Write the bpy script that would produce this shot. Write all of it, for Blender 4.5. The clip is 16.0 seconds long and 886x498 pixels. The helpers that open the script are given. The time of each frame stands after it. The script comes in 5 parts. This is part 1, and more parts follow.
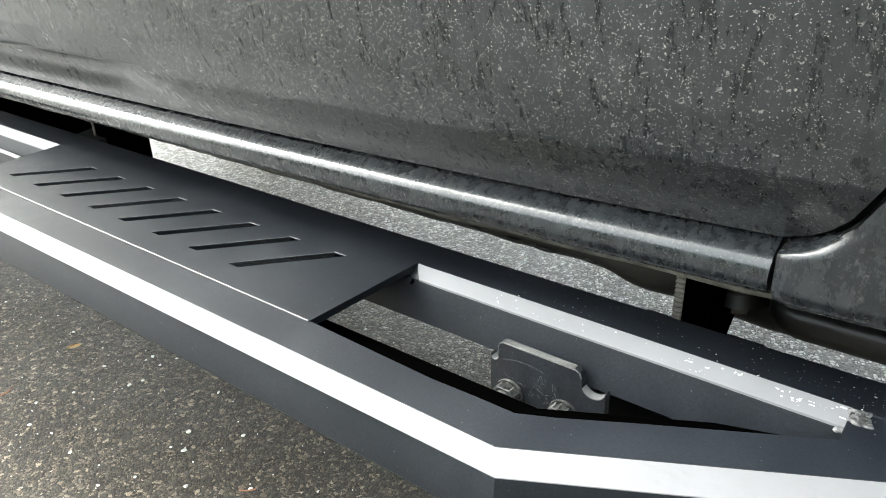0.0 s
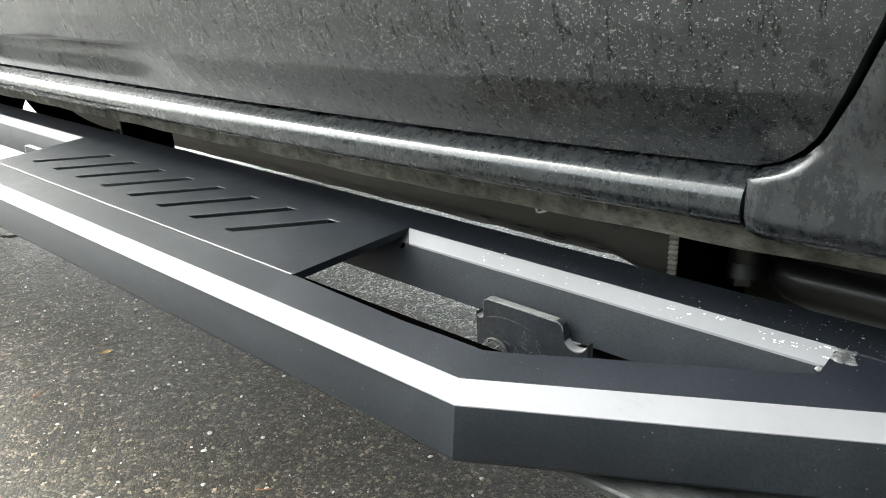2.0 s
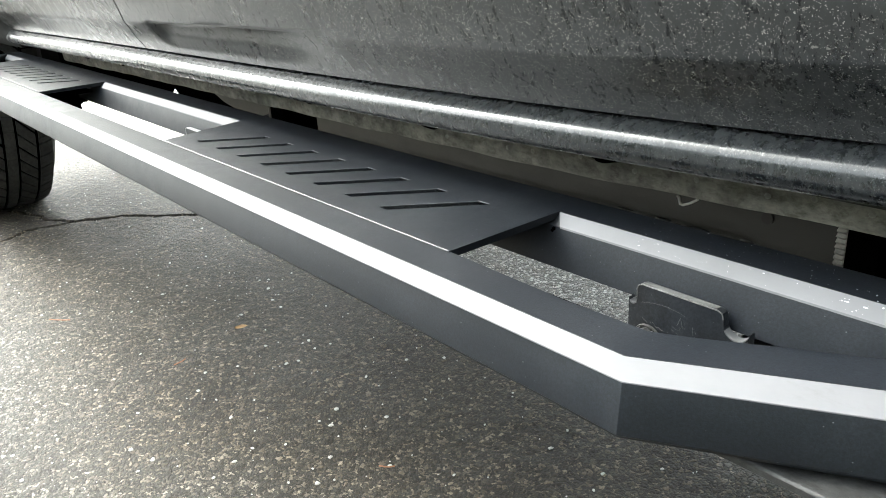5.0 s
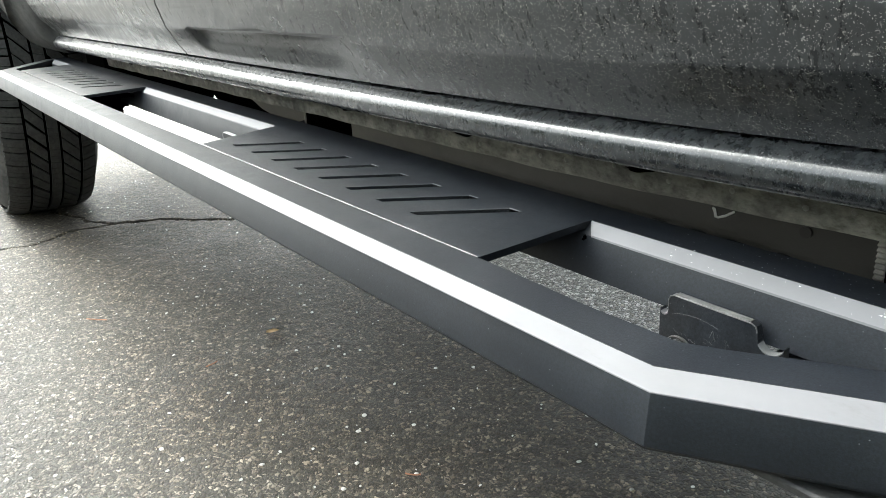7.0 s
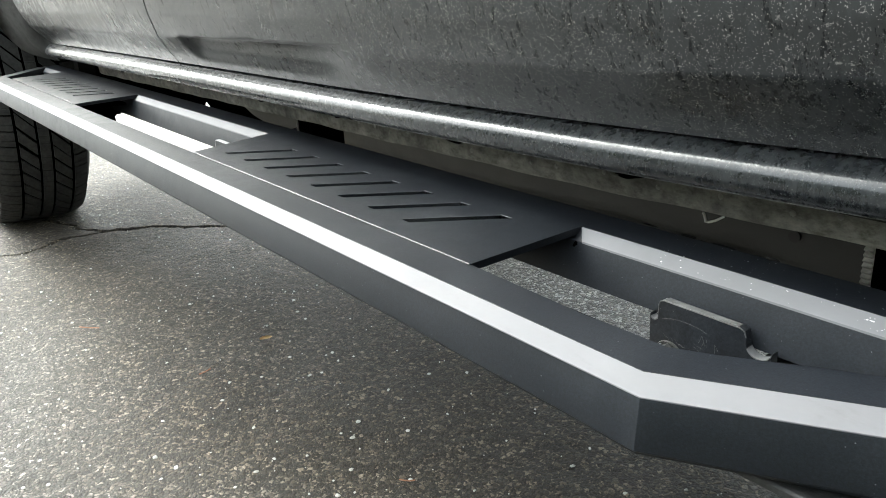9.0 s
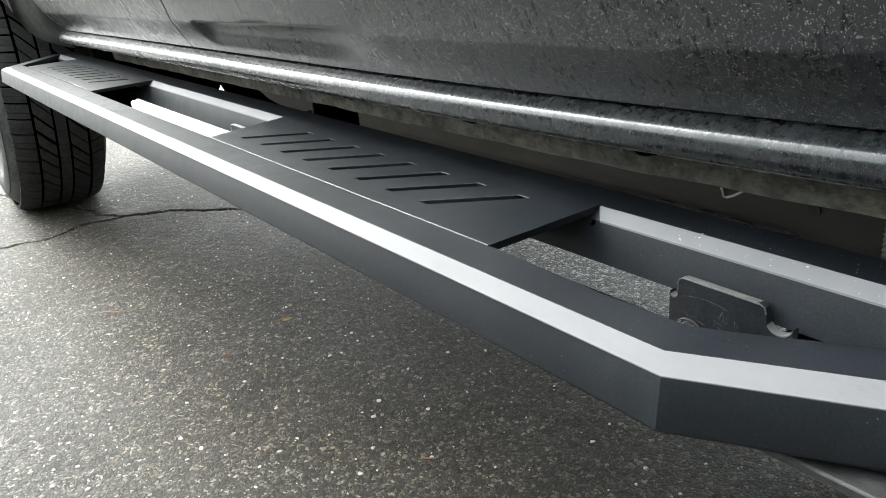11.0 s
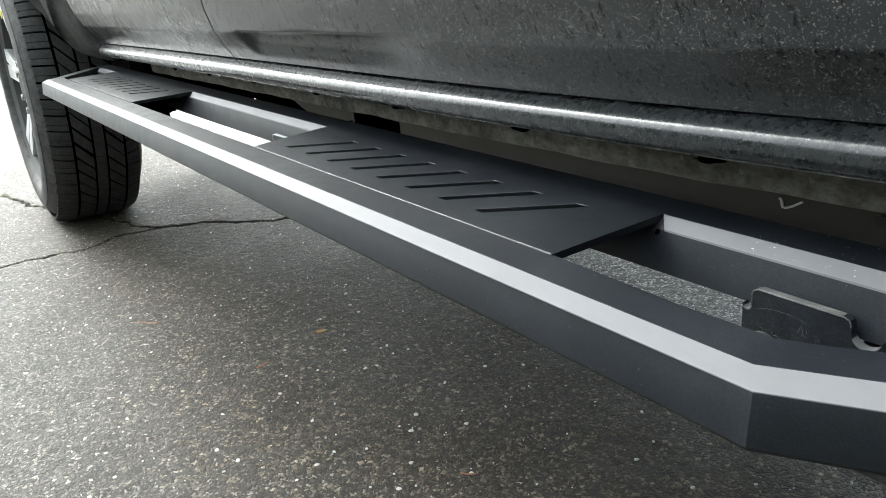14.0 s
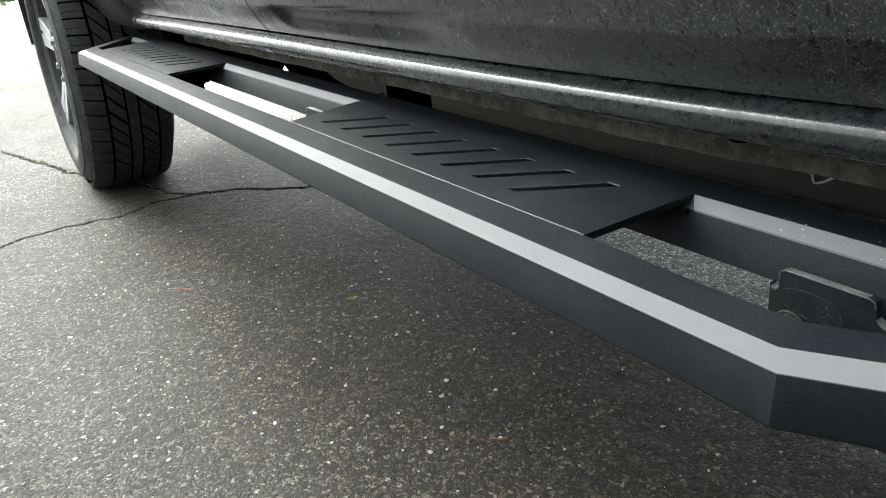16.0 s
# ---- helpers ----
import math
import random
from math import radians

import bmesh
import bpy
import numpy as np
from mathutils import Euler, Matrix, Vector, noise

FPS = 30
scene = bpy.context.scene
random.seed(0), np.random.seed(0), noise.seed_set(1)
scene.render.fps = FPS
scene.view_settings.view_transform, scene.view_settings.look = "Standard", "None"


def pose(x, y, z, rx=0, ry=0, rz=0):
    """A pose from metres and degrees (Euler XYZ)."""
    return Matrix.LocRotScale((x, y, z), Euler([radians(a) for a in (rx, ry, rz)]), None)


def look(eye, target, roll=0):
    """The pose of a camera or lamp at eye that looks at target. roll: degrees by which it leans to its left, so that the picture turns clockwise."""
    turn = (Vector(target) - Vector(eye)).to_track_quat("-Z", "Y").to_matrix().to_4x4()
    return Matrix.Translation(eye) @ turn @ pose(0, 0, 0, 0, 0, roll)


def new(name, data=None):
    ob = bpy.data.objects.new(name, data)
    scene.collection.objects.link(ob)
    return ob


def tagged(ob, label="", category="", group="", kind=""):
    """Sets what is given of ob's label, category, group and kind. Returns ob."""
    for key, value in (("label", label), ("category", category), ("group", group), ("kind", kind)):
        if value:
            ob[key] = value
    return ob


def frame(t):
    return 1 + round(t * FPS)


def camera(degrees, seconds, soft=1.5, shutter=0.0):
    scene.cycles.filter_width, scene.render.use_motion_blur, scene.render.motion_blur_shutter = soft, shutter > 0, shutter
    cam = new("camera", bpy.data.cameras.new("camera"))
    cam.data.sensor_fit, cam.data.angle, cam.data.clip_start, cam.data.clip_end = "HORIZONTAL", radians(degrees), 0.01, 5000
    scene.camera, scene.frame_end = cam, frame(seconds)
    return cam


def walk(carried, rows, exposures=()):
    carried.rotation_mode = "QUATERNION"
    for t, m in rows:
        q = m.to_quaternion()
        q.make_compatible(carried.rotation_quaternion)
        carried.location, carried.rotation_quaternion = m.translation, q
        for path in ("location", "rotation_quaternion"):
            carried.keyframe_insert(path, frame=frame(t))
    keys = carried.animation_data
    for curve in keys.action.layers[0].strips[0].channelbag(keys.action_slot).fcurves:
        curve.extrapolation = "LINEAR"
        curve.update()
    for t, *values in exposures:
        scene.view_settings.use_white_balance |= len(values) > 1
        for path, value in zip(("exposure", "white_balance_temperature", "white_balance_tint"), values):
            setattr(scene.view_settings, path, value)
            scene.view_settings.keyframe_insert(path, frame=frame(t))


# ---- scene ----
cam = camera(61.0, 16.0, soft=0.95)
PATH = [
    (0, (-0.157, 0.233, 0.736), (0.963, -1.177, -0.134), -1.8),
    (0.5, (-0.175, 0.231, 0.732), (0.958, -1.176, -0.126), -1.2),
    (1, (-0.186, 0.215, 0.701), (0.948, -1.188, -0.163), -0.6),
    (1.5, (-0.208, 0.223, 0.699), (0.986, -1.16, -0.115), -2.3),
    (2, (-0.198, 0.225, 0.687), (1.039, -1.142, -0.088), -3.1),
    (2.5, (-0.206, 0.221, 0.693), (1.053, -1.133, -0.07), -3.8),
    (3, (-0.206, 0.221, 0.688), (1.066, -1.119, -0.077), -4.2),
    (3.5, (-0.202, 0.226, 0.686), (1.102, -1.086, -0.075), -4.3),
    (4, (-0.198, 0.23, 0.683), (1.1, -1.089, -0.076), -2.8),
    (4.5, (-0.199, 0.234, 0.679), (1.146, -1.032, -0.088), -3.0),
    (5, (-0.185, 0.254, 0.682), (1.252, -0.907, -0.084), -4.1),
    (7.5, (-0.187, 0.252, 0.678), (1.317, -0.847, -0.051), -3.9),
    (8, (-0.19, 0.253, 0.684), (1.316, -0.854, -0.029), -4.1),
    (8.5, (-0.189, 0.254, 0.683), (1.312, -0.857, -0.034), -4.1),
    (9, (-0.189, 0.253, 0.681), (1.303, -0.866, -0.043), -4.0),
    (11.5, (-0.189, 0.257, 0.685), (1.328, -0.789, -0.092), -6.3),
    (12, (-0.187, 0.26, 0.685), (1.352, -0.762, -0.079), -6.8),
    (12.5, (-0.186, 0.262, 0.687), (1.365, -0.749, -0.07), -7.1),
    (13, (-0.186, 0.264, 0.687), (1.379, -0.737, -0.055), -7.1),
    (13.5, (-0.183, 0.266, 0.686), (1.383, -0.743, -0.041), -6.8),
    (14, (-0.165, 0.267, 0.678), (1.385, -0.762, -0.057), -6.0),
    (14.5, (-0.166, 0.27, 0.692), (1.387, -0.747, -0.051), -6.2),
    (15, (-0.172, 0.278, 0.696), (1.394, -0.713, -0.055), -6.6),
    (15.5, (-0.173, 0.278, 0.698), (1.392, -0.68, -0.095), -7.0),
    (16, (-0.173, 0.278, 0.696), (1.39, -0.664, -0.122), -6.9),
]
EXPOSURES = [(t, e - 0.20, k + 220, -1) for t, e, k in ((0, 3.18, 5950), (3, 3.0, 5950), (5.2, 2.97, 5900), (7.5, 2.7, 5850), (9, 2.55, 5850), (11.5, 2.36, 5750), (12, 1.90, 5700), (13, 2.06, 5700), (14.5, 2.24, 5750), (15, 2.04, 5750), (16, 1.95, 5800))]
walk(cam, [(t, look(eye, target, roll)) for t, eye, target, roll in PATH], EXPOSURES)


# ---- world and light ----
SUN_AZ, SUN_EL = radians(88), radians(46)          # azimuth from +y towards +x
world = bpy.data.worlds.new("overcast_sky")
scene.world = world
world.use_nodes = True
wn = world.node_tree.nodes
sky = wn.new("ShaderNodeTexSky")
sky.sky_type = "NISHITA"
sky.sun_disc = False
sky.sun_elevation = SUN_EL
sky.sun_rotation = SUN_AZ
sky.air_density, sky.dust_density, sky.ozone_density = 0.3, 8.0, 0.6
wn["Background"].inputs["Strength"].default_value = 0.15
# an even cloud layer thins out the clear sky behind it
veil = wn.new("ShaderNodeMix")
veil.data_type = "RGBA"
veil.inputs["Factor"].default_value = 0.28
veil.inputs["B"].default_value = (13.0, 12.8, 12.5, 1)
world.node_tree.links.new(sky.outputs["Color"], veil.inputs["A"])
world.node_tree.links.new(veil.outputs["Result"], wn["Background"].inputs["Color"])
sun = new("sun", bpy.data.lights.new("sun", "SUN"))
sun.data.energy, sun.data.angle, sun.data.color = 1.4, radians(45), (1.0, 0.97, 0.93)
sun.matrix_world = look((0, 0, 0), (-math.sin(SUN_AZ) * math.cos(SUN_EL), -math.cos(SUN_AZ) * math.cos(SUN_EL), -math.sin(SUN_EL)))


# ---- materials ----
def material(name):
    m = bpy.data.materials.new(name)
    m.use_nodes = True
    nt = m.node_tree
    return m, nt, nt.nodes["Principled BSDF"]


def coords(nt, scale=(1, 1, 1), turn=(0, 0, 0)):
    tc = nt.nodes.new("ShaderNodeTexCoord")
    mp = nt.nodes.new("ShaderNodeMapping")
    mp.inputs["Scale"].default_value = scale
    mp.inputs["Rotation"].default_value = turn
    nt.links.new(tc.outputs["Object"], mp.inputs["Vector"])
    return mp.outputs["Vector"]


def noise_tex(nt, vec, scale, detail=4, rough=0.6):
    n = nt.nodes.new("ShaderNodeTexNoise")
    n.inputs["Scale"].default_value, n.inputs["Detail"].default_value, n.inputs["Roughness"].default_value = scale, detail, rough
    nt.links.new(vec, n.inputs["Vector"])
    return n.outputs["Fac"]


def voronoi(nt, vec, scale, feature="F1", rand=1.0):
    n = nt.nodes.new("ShaderNodeTexVoronoi")
    n.feature = feature
    n.inputs["Scale"].default_value = scale
    n.inputs["Randomness"].default_value = rand
    nt.links.new(vec, n.inputs["Vector"])
    return n


def ramp(nt, fac, stops):
    n = nt.nodes.new("ShaderNodeValToRGB")
    el = n.color_ramp.elements
    while len(el) < len(stops):
        el.new(0.5)
    for e, (p, c) in zip(el, stops):
        e.position = p
        e.color = (*c, 1) if isinstance(c, tuple) else (c, c, c, 1)
    nt.links.new(fac, n.inputs["Fac"])
    return n.outputs["Color"]


def mix(nt, fac, a, b, mode="MIX"):
    n = nt.nodes.new("ShaderNodeMix")
    n.data_type, n.blend_type = "RGBA", mode
    for sock, v in ((n.inputs["Factor"], fac), (n.inputs["A"], a), (n.inputs["B"], b)):
        if isinstance(v, (int, float)):
            sock.default_value = v if sock.type == "VALUE" else (v, v, v, 1)
        elif isinstance(v, tuple):
            sock.default_value = (*v, 1)
        else:
            nt.links.new(v, sock)
    return n.outputs["Result"]


def maths(nt, op, a, b=0.0):
    n = nt.nodes.new("ShaderNodeMath")
    n.operation = op
    for sock, v in zip(n.inputs, (a, b)):
        if isinstance(v, (int, float)):
            sock.default_value = v
        else:
            nt.links.new(v, sock)
    return n.outputs["Value"]


def bump(nt, bsdf, height, strength, distance):
    n = nt.nodes.new("ShaderNodeBump")
    n.inputs["Strength"].default_value, n.inputs["Distance"].default_value = strength, distance
    nt.links.new(height, n.inputs["Height"])
    nt.links.new(n.outputs["Normal"], bsdf.inputs["Normal"])


def put(nt, bsdf, name, v):
    sock = bsdf.inputs[name]
    if isinstance(v, (int, float)):
        sock.default_value = v
    elif isinstance(v, tuple):
        sock.default_value = (*v, 1)
    else:
        nt.links.new(v, sock)


def mat_powder(name, base=(0.0044, 0.0060, 0.0092), rough=0.43, dust=0.15):
    """Textured black powder coat with a thin, uneven film of dust."""
    m, nt, b = material(name)
    v = coords(nt)
    big = noise_tex(nt, v, 9, 5, 0.6)
    cloud = noise_tex(nt, v, 34, 7, 0.72)
    film = maths(nt, "MULTIPLY", ramp(nt, big, [(0.35, 0.1), (0.72, 1.0)]), ramp(nt, cloud, [(0.40, 0.15), (0.66, 1.0)]))
    tooth = ramp(nt, noise_tex(nt, v, 620, 4, 0.8), [(0.40, 0.55), (0.64, 1.4)])
    col = mix(nt, maths(nt, "MULTIPLY", film, dust), base, (0.060, 0.068, 0.082))
    col = mix(nt, 1.0, col, tooth, "MULTIPLY")
    rub = ramp(nt, noise_tex(nt, coords(nt, (1, 4, 1), (0, 0, 0.5)), 30, 6, 0.75), [(0.60, 0.0), (0.74, 1.0)])
    col = mix(nt, maths(nt, "MULTIPLY", rub, dust * 0.30), col, (0.13, 0.135, 0.14))
    # scattered pale dust grains
    vo = voronoi(nt, v, 330)
    pick = nt.nodes.new("ShaderNodeSeparateColor")
    nt.links.new(vo.outputs["Color"], pick.inputs[0])
    grain = maths(nt, "MULTIPLY", ramp(nt, vo.outputs["Distance"], [(0.07, 1.0), (0.13, 0.0)]), ramp(nt, pick.outputs[0], [(0.82, 0.0), (1.0, 1.0)]))
    col = mix(nt, maths(nt, "MULTIPLY", grain, 0.5), col, (0.30, 0.31, 0.32))
    put(nt, b, "Base Color", col)
    put(nt, b, "Roughness", maths(nt, "ADD", maths(nt, "MULTIPLY", film, 0.16), rough))
    put(nt, b, "Specular IOR Level", 0.38)
    bump(nt, b, noise_tex(nt, v, 1100, 3), 0.22, 0.0004)
    return m


def mat_silver():
    """Satin silver paint with faint rubs, grime and small dents."""
    m, nt, b = material("silver_paint")
    v = coords(nt)
    big = noise_tex(nt, v, 14, 5)
    rub = noise_tex(nt, coords(nt, (0.35, 1, 1)), 90, 7, 0.75)
    col = mix(nt, ramp(nt, big, [(0.40, 0.0), (0.75, 1.0)]), (0.138, 0.138, 0.146), (0.120, 0.120, 0.127))
    col = mix(nt, ramp(nt, rub, [(0.60, 0.0), (0.78, 0.5)]), col, (0.10, 0.10, 0.10))
    put(nt, b, "Base Color", col)
    put(nt, b, "Metallic", 0.10)
    put(nt, b, "Roughness", maths(nt, "ADD", maths(nt, "MULTIPLY", rub, 0.2), 0.44))
    put(nt, b, "Specular IOR Level", 0.38)
    bump(nt, b, noise_tex(nt, v, 260, 4), 0.16, 0.0005)
    return m


def mat_paint(name, dusty, coat=0.5, coat_rough=0.16, streaky=True, specky=1.0, patchy=0.0, spec=0.5, haze=0.25):
    """Near-black car paint under clear coat, with road dust, run marks and dried flecks."""
    m, nt, b = material(name)
    v = coords(nt)
    cloud = noise_tex(nt, v, 5, 5, 0.6)
    if streaky:
        # rain has run down the dust in soft, slightly leaning lines
        lean = noise_tex(nt, coords(nt, (26, 26, 5.0), (0, -0.30, 0)), 4.0, 6, 0.7)
        runs = noise_tex(nt, coords(nt, (60, 60, 9), (0, -0.42, 0)), 5.0, 6, 0.75)
        streak = maths(nt, "ADD", maths(nt, "MULTIPLY", lean, 0.55), maths(nt, "MULTIPLY", runs, 0.45))
        flow = coords(nt, (1, 1, 0.5), (0, -0.35, 0))
        film = ramp(nt, streak, [(0.41, 0.20), (0.58, 1.0)])
        mottle = ramp(nt, noise_tex(nt, flow, 85, 8, 0.80), [(0.41, 0.35), (0.58, 1.0)])
    else:
        streak = noise_tex(nt, coords(nt, (0.8, 1, 1), (0, -0.4, 0)), 60, 6, 0.7)
        flow = coords(nt, (1.4, 1, 0.7), (0, -0.5, 0))
        film = ramp(nt, streak, [(0.40, 0.15), (0.60, 1.0)])
        mottle = ramp(nt, noise_tex(nt, flow, 150, 6, 0.75), [(0.42, 0.18), (0.60, 1.0)])
    film = maths(nt, "MULTIPLY", maths(nt, "MULTIPLY", film, ramp(nt, cloud, [(0.3, 0.35), (0.75, 1.0)])), dusty)
    film = maths(nt, "MULTIPLY", film, mottle)
    # the front door is cleaner than the rear one
    along = nt.nodes.new("ShaderNodeSeparateXYZ")
    nt.links.new(v, along.inputs[0])
    place = maths(nt, "ADD", along.outputs[0], maths(nt, "MULTIPLY", cloud, 0.3))
    film = maths(nt, "MULTIPLY", film, ramp(nt, maths(nt, "MULTIPLY", place, 0.5), [(0.50, 1.0), (0.66, 0.35)] if streaky else [(0.0, 1.0), (1.0, 1.0)]))
    if patchy:
        cake = maths(nt, "MULTIPLY", ramp(nt, noise_tex(nt, flow, 95, 8, 0.78), [(0.46, 0.0), (0.62, 1.0)]), patchy)
        film = maths(nt, "MAXIMUM", film, cake)
    col = mix(nt, film, (0.008, 0.0095, 0.0115), (0.130, 0.139, 0.141))
    # dried flecks: short, bent and uneven, at three sizes
    wob = nt.nodes.new("ShaderNodeVectorMath")
    wob.operation = "ADD"
    nz = nt.nodes.new("ShaderNodeTexNoise")
    nz.inputs["Scale"].default_value, nz.inputs["Detail"].default_value = 240, 3
    nt.links.new(v, nz.inputs["Vector"])
    sc = nt.nodes.new("ShaderNodeVectorMath")
    sc.operation = "SCALE"
    sc.inputs["Scale"].default_value = 0.0050
    nt.links.new(nz.outputs["Color"], sc.inputs[0])
    nt.links.new(v, wob.inputs[0])
    nt.links.new(sc.outputs[0], wob.inputs[1])
    specks = None
    for scale, lo, cut in ((430, 0.115, 0.56), (900, 0.21, 0.46)):
        vo = voronoi(nt, wob.outputs[0], scale)
        dot = ramp(nt, vo.outputs["Distance"], [(lo, 1.0), (lo + 0.08, 0.0)])
        pick = nt.nodes.new("ShaderNodeSeparateColor")
        nt.links.new(vo.outputs["Color"], pick.inputs[0])
        on = ramp(nt, pick.outputs[0], [(cut, 0.0), (cut + 0.35, 0.9)])
        k = maths(nt, "MULTIPLY", dot, on)
        specks = k if specks is None else maths(nt, "MAXIMUM", specks, k)
    # broken rims of dried drops
    rims = voronoi(nt, wob.outputs[0], 210)
    rim = ramp(nt, rims.outputs["Distance"], [(0.20, 0.0), (0.25, 1.0), (0.29, 1.0), (0.34, 0.0)])
    broken = ramp(nt, noise_tex(nt, v, 330, 3, 0.7), [(0.53, 0.0), (0.62, 1.0)])
    specks = maths(nt, "MAXIMUM", specks, maths(nt, "MULTIPLY", maths(nt, "MULTIPLY", rim, broken), 0.55))
    patch = ramp(nt, noise_tex(nt, v, 16, 6, 0.75), [(0.34, 0.40), (0.60, 1.0)])
    # fewer flecks at the rear corner and on the front door, which is cleaner
    patch = maths(nt, "MULTIPLY", patch, ramp(nt, place, [(0.02, 0.45), (0.30, 1.0), (0.75, 0.85), (0.98, 0.15)]))
    sp = maths(nt, "MULTIPLY", maths(nt, "MULTIPLY", specks, patch), specky)
    put(nt, b, "Base Color", mix(nt, sp, col, (0.58, 0.57, 0.53)))
    put(nt, b, "Roughness", maths(nt, "ADD", maths(nt, "MULTIPLY", film, 0.6), 0.24))
    put(nt, b, "Specular IOR Level", spec)
    put(nt, b, "Coat Weight", maths(nt, "MULTIPLY", ramp(nt, film, [(0.02, 1.0), (0.20, 0.25)]), coat))
    put(nt, b, "Coat Roughness", maths(nt, "ADD", maths(nt, "MULTIPLY", cloud, haze), coat_rough))
    bump(nt, b, noise_tex(nt, v, 500, 3), 0.12, 0.0006)
    return m


def mat_grime(name, clean, dirt, rough=0.75, scale=18, amount=(0.35, 0.7)):
    """Painted or bare part under a coat of dried road dirt."""
    m, nt, b = material(name)
    v = coords(nt)
    n1 = noise_tex(nt, v, scale, 6, 0.65)
    n2 = noise_tex(nt, v, scale * 14, 3)
    n3 = noise_tex(nt, coords(nt, (0.6, 1, 1)), scale * 5, 6, 0.75)
    col = mix(nt, ramp(nt, n1, [(amount[0], 0.0), (amount[1], 1.0)]), clean, dirt)
    col = mix(nt, 1.0, col, ramp(nt, n3, [(0.36, (0.5, 0.48, 0.45)), (0.52, (1.0, 1.0, 1.0)), (0.70, (1.35, 1.33, 1.28))]), "MULTIPLY")
    put(nt, b, "Base Color", col)
    put(nt, b, "Roughness", rough)
    bump(nt, b, n2, 0.4, 0.001)
    return m


def mat_rail():
    """Black chassis coating that a film of pale dust covers towards the front."""
    m, nt, b = material("chassis_coating")
    v = coords(nt)
    sep = nt.nodes.new("ShaderNodeSeparateXYZ")
    nt.links.new(v, sep.inputs[0])
    n1 = noise_tex(nt, v, 14, 6, 0.65)
    reach = ramp(nt, maths(nt, "ADD", sep.outputs[0], maths(nt, "MULTIPLY", n1, 0.25)), [(0.38, 0.06), (0.74, 0.45), (1.0, 1.0)])
    film = maths(nt, "MULTIPLY", reach, ramp(nt, n1, [(0.25, 0.6), (0.75, 1.0)]))
    put(nt, b, "Base Color", mix(nt, film, (0.007, 0.008, 0.008), (0.125, 0.118, 0.103)))
    put(nt, b, "Roughness", maths(nt, "ADD", maths(nt, "MULTIPLY", film, 0.35), 0.42))
    bump(nt, b, noise_tex(nt, coords(nt, (0.4, 1, 1)), 120, 6, 0.7), 0.35, 0.002)
    return m


def mat_plain(name, base, rough=0.5, metal=0.0, scale=40, vary=0.35):
    m, nt, b = material(name)
    v = coords(nt)
    n = noise_tex(nt, v, scale, 5)
    dark = tuple(c * (1 - vary) for c in base)
    put(nt, b, "Base Color", mix(nt, n, dark, base))
    put(nt, b, "Roughness", maths(nt, "ADD", maths(nt, "MULTIPLY", n, 0.15), rough - 0.07))
    put(nt, b, "Metallic", metal)
    bump(nt, b, noise_tex(nt, v, scale * 12, 2), 0.2, 0.0006)
    return m


